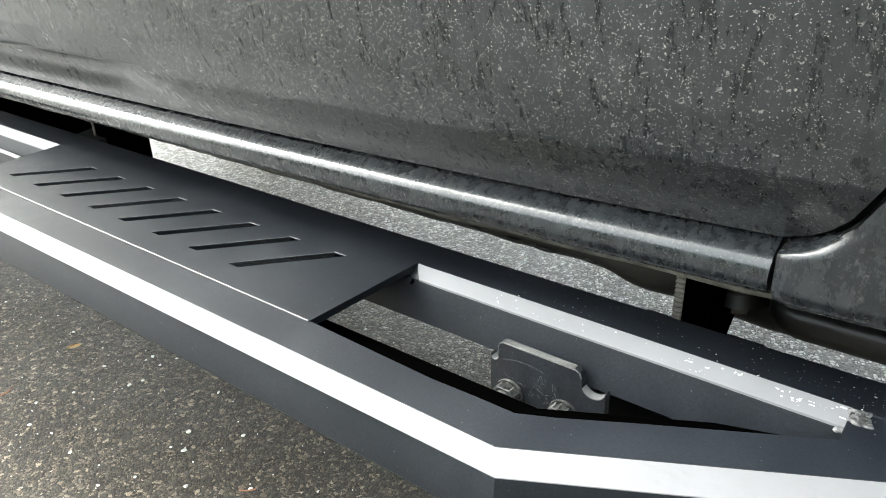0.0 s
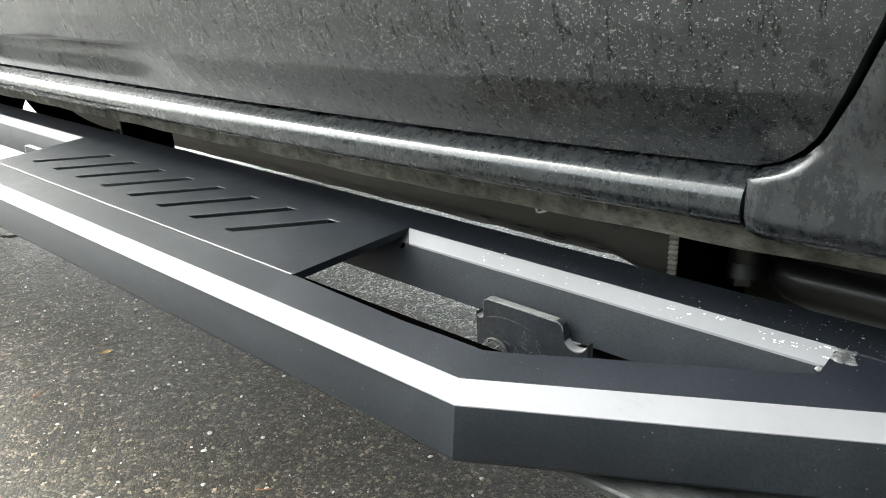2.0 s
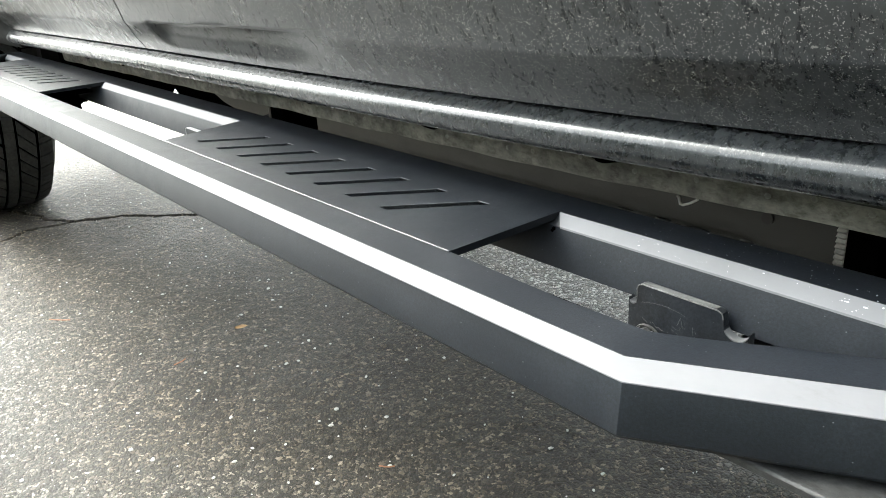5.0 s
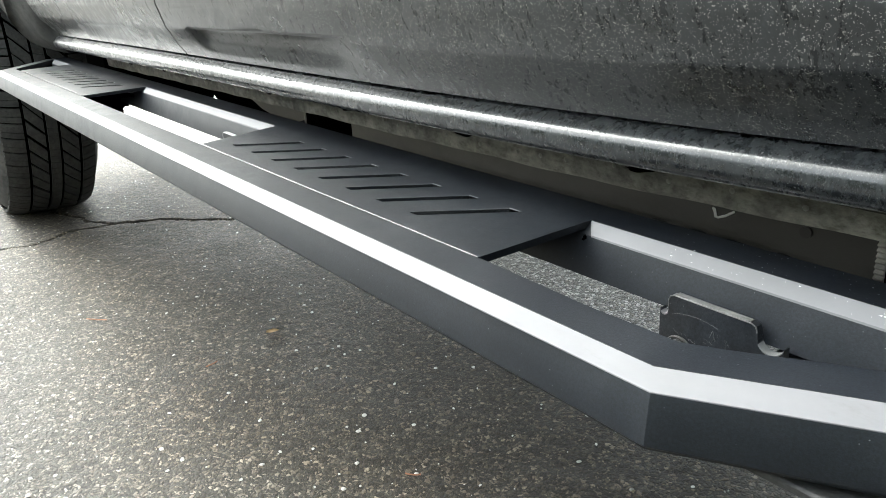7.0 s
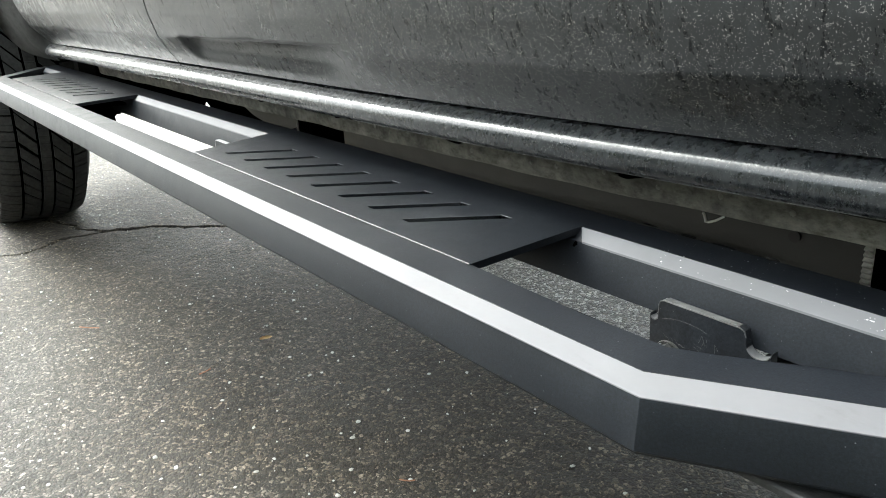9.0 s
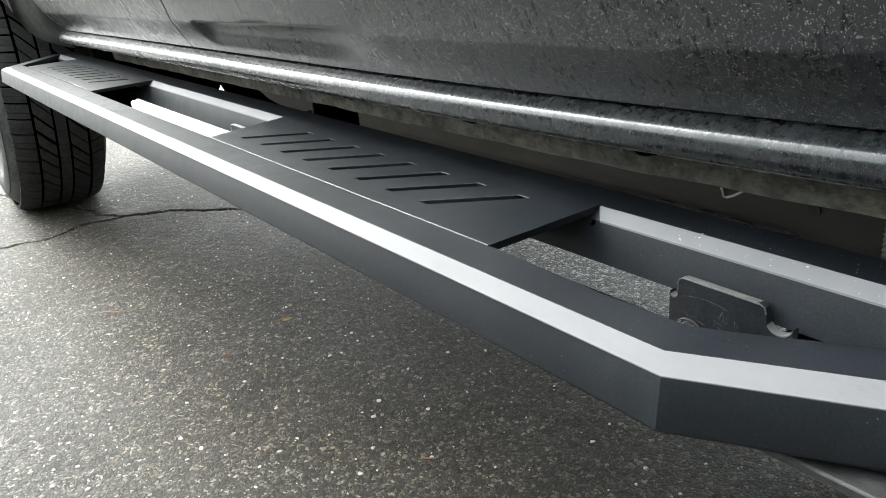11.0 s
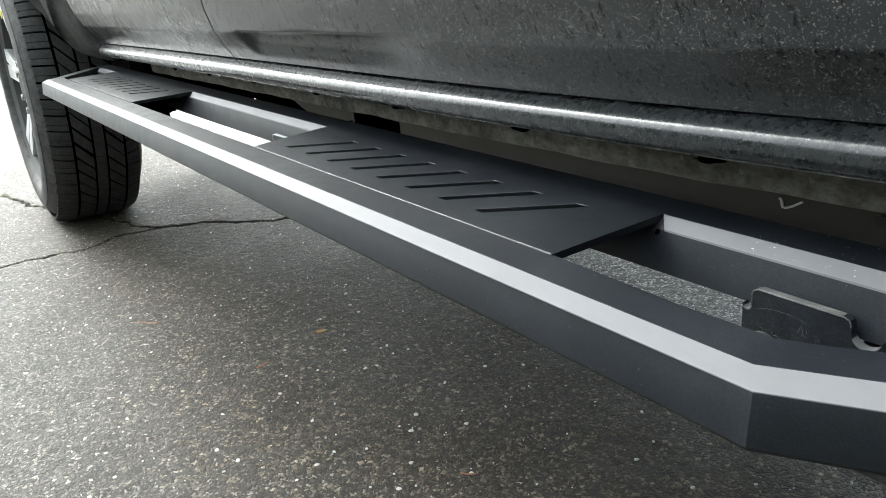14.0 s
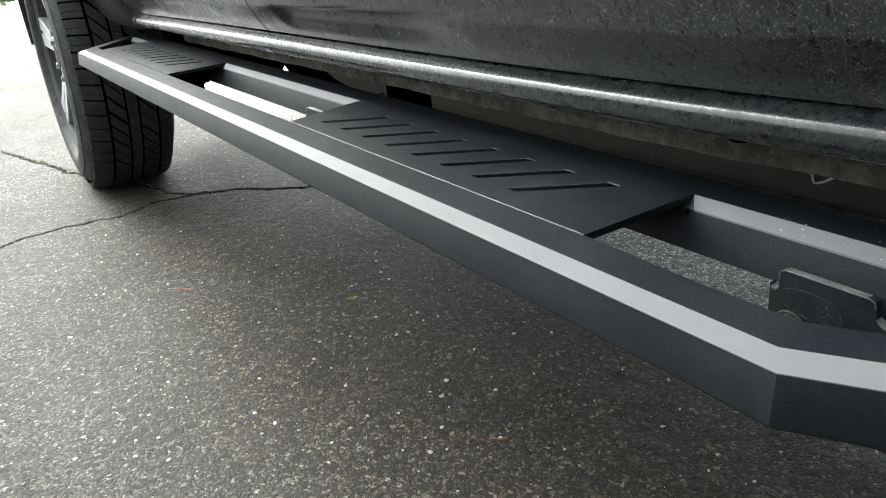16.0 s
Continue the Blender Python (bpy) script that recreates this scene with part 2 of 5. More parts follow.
def mat_asphalt():
    """Worn asphalt: grey and brownish stones in a dark binder, with damp patches and painted light and shade beside the
    truck.
    """
    m, nt, b = material("asphalt")
    v = coords(nt)
    wob = nt.nodes.new("ShaderNodeTexNoise")
    wob.inputs["Scale"].default_value, wob.inputs["Detail"].default_value = 230, 4
    nt.links.new(v, wob.inputs["Vector"])
    shift = nt.nodes.new("ShaderNodeVectorMath")
    shift.operation = "MULTIPLY_ADD"
    shift.inputs[1].default_value = (0.0085, 0.0085, 0.0085)
    nt.links.new(wob.outputs["Color"], shift.inputs[0])
    nt.links.new(v, shift.inputs[2])
    st = voronoi(nt, shift.outputs[0], 140)
    gap = voronoi(nt, shift.outputs[0], 140, "DISTANCE_TO_EDGE")
    fine = voronoi(nt, shift.outputs[0], 300)
    sep = nt.nodes.new("ShaderNodeSeparateColor")
    nt.links.new(st.outputs["Color"], sep.inputs[0])
    sepf = nt.nodes.new("ShaderNodeSeparateColor")
    nt.links.new(fine.outputs["Color"], sepf.inputs[0])
    stone = ramp(nt, sep.outputs[0], [(0.0, (0.014, 0.0125, 0.0102)), (0.50, (0.036, 0.032, 0.026)), (0.78, (0.085, 0.077, 0.064)), (0.92, (0.15, 0.138, 0.118)), (0.99, (0.27, 0.255, 0.225))])
    sand = ramp(nt, sepf.outputs[0], [(0.0, (0.007, 0.0062, 0.005)), (0.62, (0.026, 0.023, 0.018)), (0.86, (0.10, 0.092, 0.076)), (0.97, (0.27, 0.255, 0.22))])
    # some stones stand proud, the rest are sunk in sandy binder
    proud = ramp(nt, sep.outputs[2], [(0.20, 0.0), (0.60, 1.0)])
    dome = maths(nt, "MULTIPLY", ramp(nt, gap.outputs["Distance"], [(0.03, 0.0), (0.20, 0.85), (0.40, 1.0)]), maths(nt, "ADD", maths(nt, "MULTIPLY", proud, 0.65), 0.35))
    body = mix(nt, ramp(nt, dome, [(0.22, 0.0), (0.50, 1.0)]), sand, stone)
    split = ramp(nt, noise_tex(nt, v, 190, 3, 0.7), [(0.42, 0.0), (0.58, 1.0)])
    c2 = mix(nt, maths(nt, "MULTIPLY", ramp(nt, gap.outputs["Distance"], [(0.03, 1.0), (0.16, 0.0)]), split), body, (0.0045, 0.0040, 0.0033))
    wear = noise_tex(nt, v, 2.2, 6, 0.6)
    col = mix(nt, ramp(nt, wear, [(0.3, 0.0), (0.7, 0.12)]), c2, (0.085, 0.081, 0.072))
    damp = ramp(nt, noise_tex(nt, v, 1.7, 7, 0.7), [(0.42, 0.0), (0.62, 0.35)])
    col = mix(nt, damp, col, mix(nt, 1.0, col, (0.66, 0.58, 0.49), "MULTIPLY"))
    grit = ramp(nt, noise_tex(nt, v, 620, 4, 0.8), [(0.36, 0.55), (0.62, 1.45)])
    col = mix(nt, 1.0, col, grit, "MULTIPLY")
    # brown damp stain with the running board's shade painted in, greyer ground beyond
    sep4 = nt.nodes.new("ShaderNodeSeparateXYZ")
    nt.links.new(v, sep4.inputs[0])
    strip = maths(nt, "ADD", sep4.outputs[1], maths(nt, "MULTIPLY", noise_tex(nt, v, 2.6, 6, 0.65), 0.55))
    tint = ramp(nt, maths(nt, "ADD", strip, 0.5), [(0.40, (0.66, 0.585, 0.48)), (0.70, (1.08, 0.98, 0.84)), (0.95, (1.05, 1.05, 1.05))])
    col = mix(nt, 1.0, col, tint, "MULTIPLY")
    # under the truck light is painted in: dry, far paler stones in dusty binder
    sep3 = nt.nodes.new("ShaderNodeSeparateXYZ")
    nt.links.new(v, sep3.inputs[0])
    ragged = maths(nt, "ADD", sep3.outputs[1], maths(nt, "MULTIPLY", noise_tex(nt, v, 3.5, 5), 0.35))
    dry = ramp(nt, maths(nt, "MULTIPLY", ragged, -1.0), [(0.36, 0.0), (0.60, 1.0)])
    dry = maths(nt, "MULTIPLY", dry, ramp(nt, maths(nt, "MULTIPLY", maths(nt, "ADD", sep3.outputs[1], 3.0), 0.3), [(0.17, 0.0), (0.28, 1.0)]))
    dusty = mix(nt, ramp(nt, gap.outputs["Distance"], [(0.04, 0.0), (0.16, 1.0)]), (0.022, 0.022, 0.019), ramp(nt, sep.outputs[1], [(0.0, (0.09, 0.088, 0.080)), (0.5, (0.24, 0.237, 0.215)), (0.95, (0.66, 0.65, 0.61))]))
    # the fourfold gain makes up for light the truck keeps out
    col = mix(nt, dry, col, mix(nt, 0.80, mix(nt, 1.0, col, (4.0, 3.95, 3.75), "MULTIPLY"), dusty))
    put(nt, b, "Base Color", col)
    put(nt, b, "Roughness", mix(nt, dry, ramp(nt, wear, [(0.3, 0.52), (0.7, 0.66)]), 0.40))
    put(nt, b, "Specular IOR Level", 0.32)
    h = maths(nt, "ADD", dome, maths(nt, "MULTIPLY", fine.outputs["Distance"], -0.22))
    bump(nt, b, maths(nt, "ADD", h, maths(nt, "MULTIPLY", noise_tex(nt, v, 420, 3, 0.7), 0.25)), 1.0, 0.0024)
    return m


M_POWDER = mat_powder("black_powder_coat")
M_SILVER = mat_silver()
M_EDGE = mat_plain("worn_edge", (0.52, 0.52, 0.53), 0.4, 0.25, 200, 0.4)
M_LIP = mat_plain("dull_lip", (0.10, 0.105, 0.11), 0.45, 0.1, 200, 0.5)
M_HEM = mat_plain("rubbed_hem", (0.080, 0.080, 0.084), 0.5, 0.0, 200, 0.5)
# near-zero black without gloss, so deep shade is put into the colour
M_SHADE_BLACK = mat_plain("matt_black", (0.0005, 0.0005, 0.0005), 0.95, 0.0, 30)
M_SHADE_BLACK.node_tree.nodes["Principled BSDF"].inputs["Specular IOR Level"].default_value = 0.0
M_FOOT = mat_grime("scratched_grey", (0.05, 0.05, 0.05), (0.16, 0.16, 0.155), 0.55, 22)
M_PLATE = mat_powder("bracket_coat", (0.008, 0.009, 0.011), 0.30, 0.55)
M_WORN_LIT = mat_plain("rubbed_steel", (0.22, 0.22, 0.22), 0.4, 0.3, 200, 0.5)
M_STEEL = mat_plain("zinc_steel", (0.42, 0.42, 0.41), 0.38, 0.8, 90)
M_SOLE = mat_grime("scratched_black", (0.012, 0.012, 0.012), (0.045, 0.045, 0.044), 0.6, 40)
M_BOLT = mat_grime("dirty_zinc", (0.012, 0.012, 0.012), (0.075, 0.075, 0.072), 0.4, 150, (0.45, 0.7))
M_PAINT = mat_paint("dusty_black_paint", 0.42, 0.42, 0.16, True, 1.35)
M_CORNER = mat_paint("cab_corner_paint", 0.15, 0.14, 0.22, True, 0.3, 0.15)
M_ROCKER = mat_paint("rocker_paint", 0.30, 1.0, 0.10, False, 0.30, 0.15, 0.25, 0.14)
M_FLANGE = mat_grime("pinch_weld_dirt", (0.070, 0.0675, 0.060), (0.31, 0.297, 0.262), 0.75, 22, (0.3, 0.7))
M_BEAD = mat_grime("scaly_weld", (0.05, 0.05, 0.05), (0.20, 0.20, 0.205), 0.42, 160, (0.42, 0.62))
M_WELD = mat_plain("bare_weld", (0.30, 0.29, 0.265), 0.5, 0.0, 400, 0.5)
M_FRAME = mat_rail()
M_UNDER = mat_grime("underbody_dust", (0.018, 0.018, 0.018), (0.06, 0.058, 0.053), 0.8, 6)
M_BLACK = mat_plain("black_plastic", (0.012, 0.012, 0.012), 0.6, 0.0, 20)
M_TANK = mat_plain("satin_black_plastic", (0.006, 0.006, 0.006), 0.42, 0.0, 25)
M_BOUNCE = mat_grime("dusty_underseal", (0.13, 0.128, 0.12), (0.30, 0.292, 0.27), 0.85, 6)
M_FLARE = mat_grime("grey_plastic_dust", (0.018, 0.018, 0.017), (0.050, 0.049, 0.045), 0.8, 9)
M_FLARE.node_tree.nodes["Principled BSDF"].inputs["Specular IOR Level"].default_value = 0.25
M_RUBBER = mat_grime("tyre_rubber", (0.016, 0.016, 0.016), (0.042, 0.041, 0.038), 0.75, 25)
M_SIDEWALL = mat_grime("sidewall_rubber", (0.030, 0.0295, 0.029), (0.075, 0.073, 0.070), 0.7, 12)
M_ALLOY = mat_plain("machined_alloy", (0.72, 0.72, 0.72), 0.35, 0.5, 60, 0.15)
M_RIMDARK = mat_plain("dark_rim_paint", (0.022, 0.021, 0.020), 0.85, 0.0, 30)
M_RIM = mat_plain("grey_rim_paint", (0.075, 0.074, 0.072), 0.6, 0.0, 30)
M_YELLOW = mat_plain("yellow_mark", (0.65, 0.62, 0.03), 0.5)
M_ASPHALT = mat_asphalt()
M_CHIP = mat_plain("pale_stone", (0.66, 0.65, 0.60), 0.65, 0, 300, 0.5)
M_LEAF = mat_plain("dry_leaf", (0.90, 0.66, 0.36), 0.6, 0, 160, 0.5)
M_NEEDLE = mat_plain("dry_needle", (0.30, 0.13, 0.06), 0.6, 0, 160, 0.4)
M_MOSS = mat_plain("moss", (0.09, 0.10, 0.03), 0.9, 0, 200, 0.5)
M_HEDGE = mat_plain("leaf_green", (0.10, 0.13, 0.04), 0.6, 0, 8, 0.6)
M_CHALK = mat_plain("white_chalk", (0.85, 0.85, 0.83), 0.8, 0, 200, 0.3)
M_SPOT = mat_plain("dried_splash", (0.62, 0.63, 0.64), 0.5, 0, 300, 0.3)


# ---- mesh helpers ----
def finish(bm, sharp=38):
    bmesh.ops.recalc_face_normals(bm, faces=bm.faces)
    lim = radians(sharp)
    for f in bm.faces:
        f.smooth = True
    for e in bm.edges:
        if len(e.link_faces) == 2 and e.calc_face_angle(0) > lim:
            e.smooth = False


def part(name, bm, mat, parent, label="", sharp=38):
    finish(bm, sharp)
    me = bpy.data.meshes.new(name)
    bm.to_mesh(me)
    bm.free()
    me.materials.append(mat)
    ob = new(name, me)
    ob.parent = parent
    if label:
        tagged(ob, label)
    return ob


def prism(bm, poly, z0, z1):
    """A closed upright prism over a convex polygon of (x, y)."""
    lo = [bm.verts.new((x, y, z0)) for x, y in poly]
    hi = [bm.verts.new((x, y, z1)) for x, y in poly]
    n = len(poly)
    bm.faces.new(hi)
    bm.faces.new(lo[::-1])
    for i in range(n):
        bm.faces.new((lo[i], lo[(i + 1) % n], hi[(i + 1) % n], hi[i]))


def box(bm, x0, x1, y0, y1, z0, z1):
    prism(bm, [(x0, y0), (x1, y0), (x1, y1), (x0, y1)], z0, z1)


def rounded_box(bm, x0, x1, y0, y1, z0, z1, r=0.002, seg=2):
    t = bmesh.new()
    box(t, x0, x1, y0, y1, z0, z1)
    bmesh.ops.bevel(t, geom=t.edges[:], offset=r, segments=seg, affect="EDGES")
    merge(bm, t)


def merge(bm, t, m=None):
    """Adds the bmesh t to bm, moved by m."""
    base = {}
    for v in t.verts:
        base[v] = bm.verts.new(m @ v.co if m else v.co)
    for f in t.faces:
        try:
            bm.faces.new([base[v] for v in f.verts])
        except ValueError:
            pass
    t.free()


def sweep(bm, rings, closed_ends=True):
    """Skins a list of closed rings (equal numbers of points)."""
    vs = [[bm.verts.new(p) for p in r] for r in rings]
    n = len(rings[0])
    for a, b in zip(vs, vs[1:]):
        for i in range(n):
            bm.faces.new((a[i], a[(i + 1) % n], b[(i + 1) % n], b[i]))
    if closed_ends:
        bm.faces.new(vs[0][::-1])
        bm.faces.new(vs[-1])


def cylinder(bm, r, h, m, seg=16, r2=None):
    t = bmesh.new()
    bmesh.ops.create_cone(t, cap_ends=True, segments=seg, radius1=r, radius2=r if r2 is None else r2, depth=h)
    merge(bm, t, m)


def tube(bm, pts, r, seg=8):
    """A round rod along a list of points."""
    rings = []
    for i, p in enumerate(pts):
        p = Vector(p)
        d = (Vector(pts[min(i + 1, len(pts) - 1)]) - Vector(pts[max(i - 1, 0)])).normalized()
        a = d.cross(Vector((0, 0, 1)))
        a = a.normalized() if a.length > 1e-4 else Vector((1, 0, 0))
        b = d.cross(a)
        rings.append([p + r * (math.cos(2 * math.pi * k / seg) * a + math.sin(2 * math.pi * k / seg) * b) for k in range(seg)])
    sweep(bm, rings)


def smooth01(a, b, x):
    t = np.clip((np.asarray(x, float) - a) / (b - a), 0, 1)
    return t * t * (3 - 2 * t)


# ---- ground ----
Z = 0.495                                   # top of the running board


def value_noise(x, y, cell, seed):
    """Smooth lattice noise in -1..1 for arrays of places."""
    r = np.random.RandomState(seed)
    tab = r.uniform(-1, 1, (256, 256))
    gx, gy = x / cell, y / cell
    ix, iy = np.floor(gx).astype(int), np.floor(gy).astype(int)
    fx, fy = gx - ix, gy - iy
    fx, fy = fx * fx * (3 - 2 * fx), fy * fy * (3 - 2 * fy)
    g = lambda a, b: tab[a % 256, b % 256]
    return (g(ix, iy) * (1 - fx) + g(ix + 1, iy) * fx) * (1 - fy) + (g(ix, iy + 1) * (1 - fx) + g(ix + 1, iy + 1) * fx) * fy


CRACKS = [  # way points (x, y) and half width
    ([(2.10, 0.75), (2.085, 0.31), (2.08, 0.15), (2.047, 0.0), (2.079, -0.10), (2.053, -0.21), (2.0, -0.337), (1.842, -0.49), (1.78, -0.9)], 0.0055),
    ([(4.6, 0.45), (3.34, 0.20), (2.95, 0.10), (2.70, 0.035), (2.55, -0.02), (2.3, -0.12), (2.053, -0.21)], 0.0045),
]


def crack_distance(x, y):
    d = np.full(x.shape, 9.0)
    wx = x + 0.012 * value_noise(x, y, 0.05, 5) + 0.006 * value_noise(x, y, 0.018, 6)
    wy = y + 0.012 * value_noise(x, y, 0.05, 7) + 0.006 * value_noise(x, y, 0.018, 8)
    for pts, w in CRACKS:
        for (ax, ay), (bx, by) in zip(pts, pts[1:]):
            ux, uy = bx - ax, by - ay
            t = np.clip(((wx - ax) * ux + (wy - ay) * uy) / (ux * ux + uy * uy), 0, 1)
            d = np.minimum(d, np.hypot(wx - ax - t * ux, wy - ay - t * uy) / w)
    return d


def height(x, y):
    near = smooth01(-1.2, -0.8, x) * (1 - smooth01(3.4, 4.2, x)) * smooth01(-1.6, -1.2, y) * (1 - smooth01(0.9, 1.3, y))
    h = 0.0006 * value_noise(x, y, 0.017, 1) + 0.0008 * value_noise(x, y, 0.0100, 2) + 0.0018 * value_noise(x, y, 0.12, 3) + 0.004 * value_noise(x, y, 0.5, 4)
    return near * (h - 0.018 * (1 - smooth01(0.45, 1.25, crack_distance(x, y))))


def axis(lo, hi, step, far):
    mid = list(np.arange(lo, hi + step / 2, step))
    out, d = [], step
    while d < far:
        d *= 1.6
        out.append(d)
    return np.array([lo - d for d in out[::-1]] + mid + [hi + d for d in out])


def build_ground():
    xs, ys = axis(-0.4, 3.2, 0.005, 500), axis(-1.0, 0.7, 0.005, 500)
    X, Y = np.meshgrid(xs, ys, indexing="ij")
    co = np.stack([X, Y, height(X, Y)], -1).reshape(-1, 3)
    nx, ny = len(xs), len(ys)
    i = (np.arange(nx - 1)[:, None] * ny + np.arange(ny - 1)[None]).ravel()
    quads = np.stack([i, i + ny, i + ny + 1, i + 1], -1)
    me = bpy.data.meshes.new("ground")
    me.vertices.add(len(co))
    me.vertices.foreach_set("co", co.ravel())
    me.loops.add(quads.size)
    me.loops.foreach_set("vertex_index", quads.ravel())
    me.polygons.add(len(quads))
    me.polygons.foreach_set("loop_start", np.arange(0, quads.size, 4))
    me.update(calc_edges=True)
    me.polygons.foreach_set("use_smooth", np.ones(len(quads), bool))
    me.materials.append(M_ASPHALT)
    return tagged(new("ground", me), "worn dark grey asphalt with cracks and pale flecks", "ground", kind="structure")


build_ground()


# ---- running board ----
FAR = 1.755                                 # front bend of the outer rail
EDGE = [(-0.168, -0.0893), (0.0, 0.0004), (FAR, 0.004), (1.885, -0.118)]        # outer top edge of the rail, rear to front


def offset_line(pts, d):
    """A polyline moved d to its left side (outwards), mitred."""
    out = []
    for i, p in enumerate(pts):
        p = Vector(p)
        dirs = []
        if i > 0:
            dirs.append((p - Vector(pts[i - 1])).normalized())
        if i < len(pts) - 1:
            dirs.append((Vector(pts[i + 1]) - p).normalized())
        ns = [Vector((-u.y, u.x)) for u in dirs]
        n = sum(ns, Vector((0, 0))).normalized()
        out.append(p + n * d / max(0.3, n.dot(ns[0])))
    return [(q.x, q.y) for q in out]


def rail_rings(edge, section):
    """Rings of a rail whose section is a list of (outward offset, height)."""
    lines = [offset_line(edge, o) for o, _ in section]
    return [[(lines[k][i][0], lines[k][i][1], section[k][1]) for k in range(len(section))] for i in range(len(edge))]


def splay(rings, edge, section):
    """Widen the chamfer behind the rear bend, where the folded end piece stands further out."""
    for ring, (x, _) in zip(rings, edge):
        for k, (o, _) in enumerate(section):
            if o > 0.005 and x < 0.001:
                dx, dy = (-0.0057, 0.0008) if x > -0.001 else (-0.0015, 0.0028)
                ring[k] = (ring[k][0] + dx, ring[k][1] + dy, ring[k][2])
    return rings


board = tagged(new("running_board"), "black steel running board with silver edge stripes under a truck's doors", "running board")

bm = bmesh.new()
# outer rail: flat top, a chamfer under the stripe, an upright face and a lower lip that turns inwards
sec = [(-0.030, Z), (-0.001, Z), (0.0, Z - 0.0004), (0.0122, Z - 0.0038), (0.0129, Z - 0.0050), (0.0175, Z - 0.029), (0.0165, Z - 0.031), (-0.030, Z - 0.031)]
# the inner edge swings wide round the rear bend
TURN = [(-0.168, -0.0893, 0.0022), (-0.060, -0.03164, 0.0026), (-0.025, -0.01295, 0.0034), (0.0, 0.0004, 0.0024), (0.030, 0.0004, 0.0026), (0.060, 0.0004, 0.0036), (0.110, 0.0004, 0.0018), (0.160, 0.0004, 0.0), (FAR, 0.004, 0.0), (1.885, -0.118, 0.0)]
OUTER = [(x, y) for x, y, _ in TURN]
wide = splay(rail_rings(OUTER, sec), OUTER, sec)
for ring, inner, (_, _, k) in zip(wide, rail_rings(OUTER, [(-0.020, 0.0)]), TURN):
    for q in (0, len(sec) - 1):
        x, y, z = ring[q]
        ring[q] = (x + (inner[0][0] - x) * k / 0.010, y + (inner[0][1] - y) * k / 0.010, z)
sweep(bm, wide)
part("outer_rail", bm, M_POWDER, board, "satin black bent steel outer rail", 20)
# the lip's deep shade is put into its black
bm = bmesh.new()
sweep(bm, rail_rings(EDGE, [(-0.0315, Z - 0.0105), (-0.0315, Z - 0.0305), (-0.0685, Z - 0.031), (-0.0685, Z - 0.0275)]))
part("lower_lip", bm, M_SHADE_BLACK, board, "inward lip of the outer rail, its deep shade painted black", 20)

bm = bmesh.new()
strip = [(-0.0003, Z + 0.0004), (0.0124, Z - 0.0033), (0.0126, Z - 0.0037), (0.0118, Z - 0.0046), (-0.0003, Z - 0.0012)]
tape = [(-0.163, -0.0866), (0.0, 0.0004), (FAR, 0.004)]
sweep(bm, splay(rail_rings(tape, strip), tape, strip))
part("silver_stripe", bm, M_SILVER, board, "bright silver stripe along the outer edge", 20)

# inner rail with its own chamfer that faces outwards
bm = bmesh.new()
y_in = -0.128
isec = [(-0.160, Z), (y_in - 0.001, Z), (y_in, Z - 0.0005), (y_in + 0.0085, Z - 0.0068), (y_in + 0.0092, Z - 0.0084), (y_in + 0.0165, Z - 0.034),
        (-0.155, Z - 0.034), (-0.160, Z - 0.031)]
sweep(bm, [[(x, y, z) for y, z in isec] for x in (-0.175, 1.885)])
part("inner_rail", bm, M_POWDER, board, "satin black steel inner rail", 20)

for x0, x1 in ((-0.1283, 0.153), (0.650, 1.151), (1.683, 1.850)):
    bm = bmesh.new()
    ssec = [(y_in - 0.0003, Z + 0.0004), (y_in + 0.0086, Z - 0.0062), (y_in + 0.0090, Z - 0.0074), (y_in + 0.0080, Z - 0.0078), (y_in - 0.0003, Z - 0.0014)]
    rings = []
    for x, sl in ((x0, 1.0 if x0 < 0 else 0.5), (x1, 1.0)):
        rings.append([(x - sl * 0.010 * (y - y_in) / 0.0110, y, z) for y, z in ssec])
    sweep(bm, rings)
    part("silver_stripe", bm, M_SILVER, board, "bright silver stripe on the inner rail", 20)

# end plates between the rails
bm = bmesh.new()
prism(bm, [(-0.178, -0.160), (-0.168, -0.0893), (-0.128, -0.0945), (-0.128, -0.1285), (-0.150, -0.160)], Z - 0.028, Z - 0.0006)
part("end_plate", bm, M_POWDER, board, "", 20)
bm = bmesh.new()
prism(bm, [(1.872, -0.112), (1.886, -0.119), (1.886, -0.160), (1.850, -0.160), (1.850, -0.1285)], Z - 0.028, Z - 0.0006)
part("end_plate", bm, M_POWDER, board, "", 20)


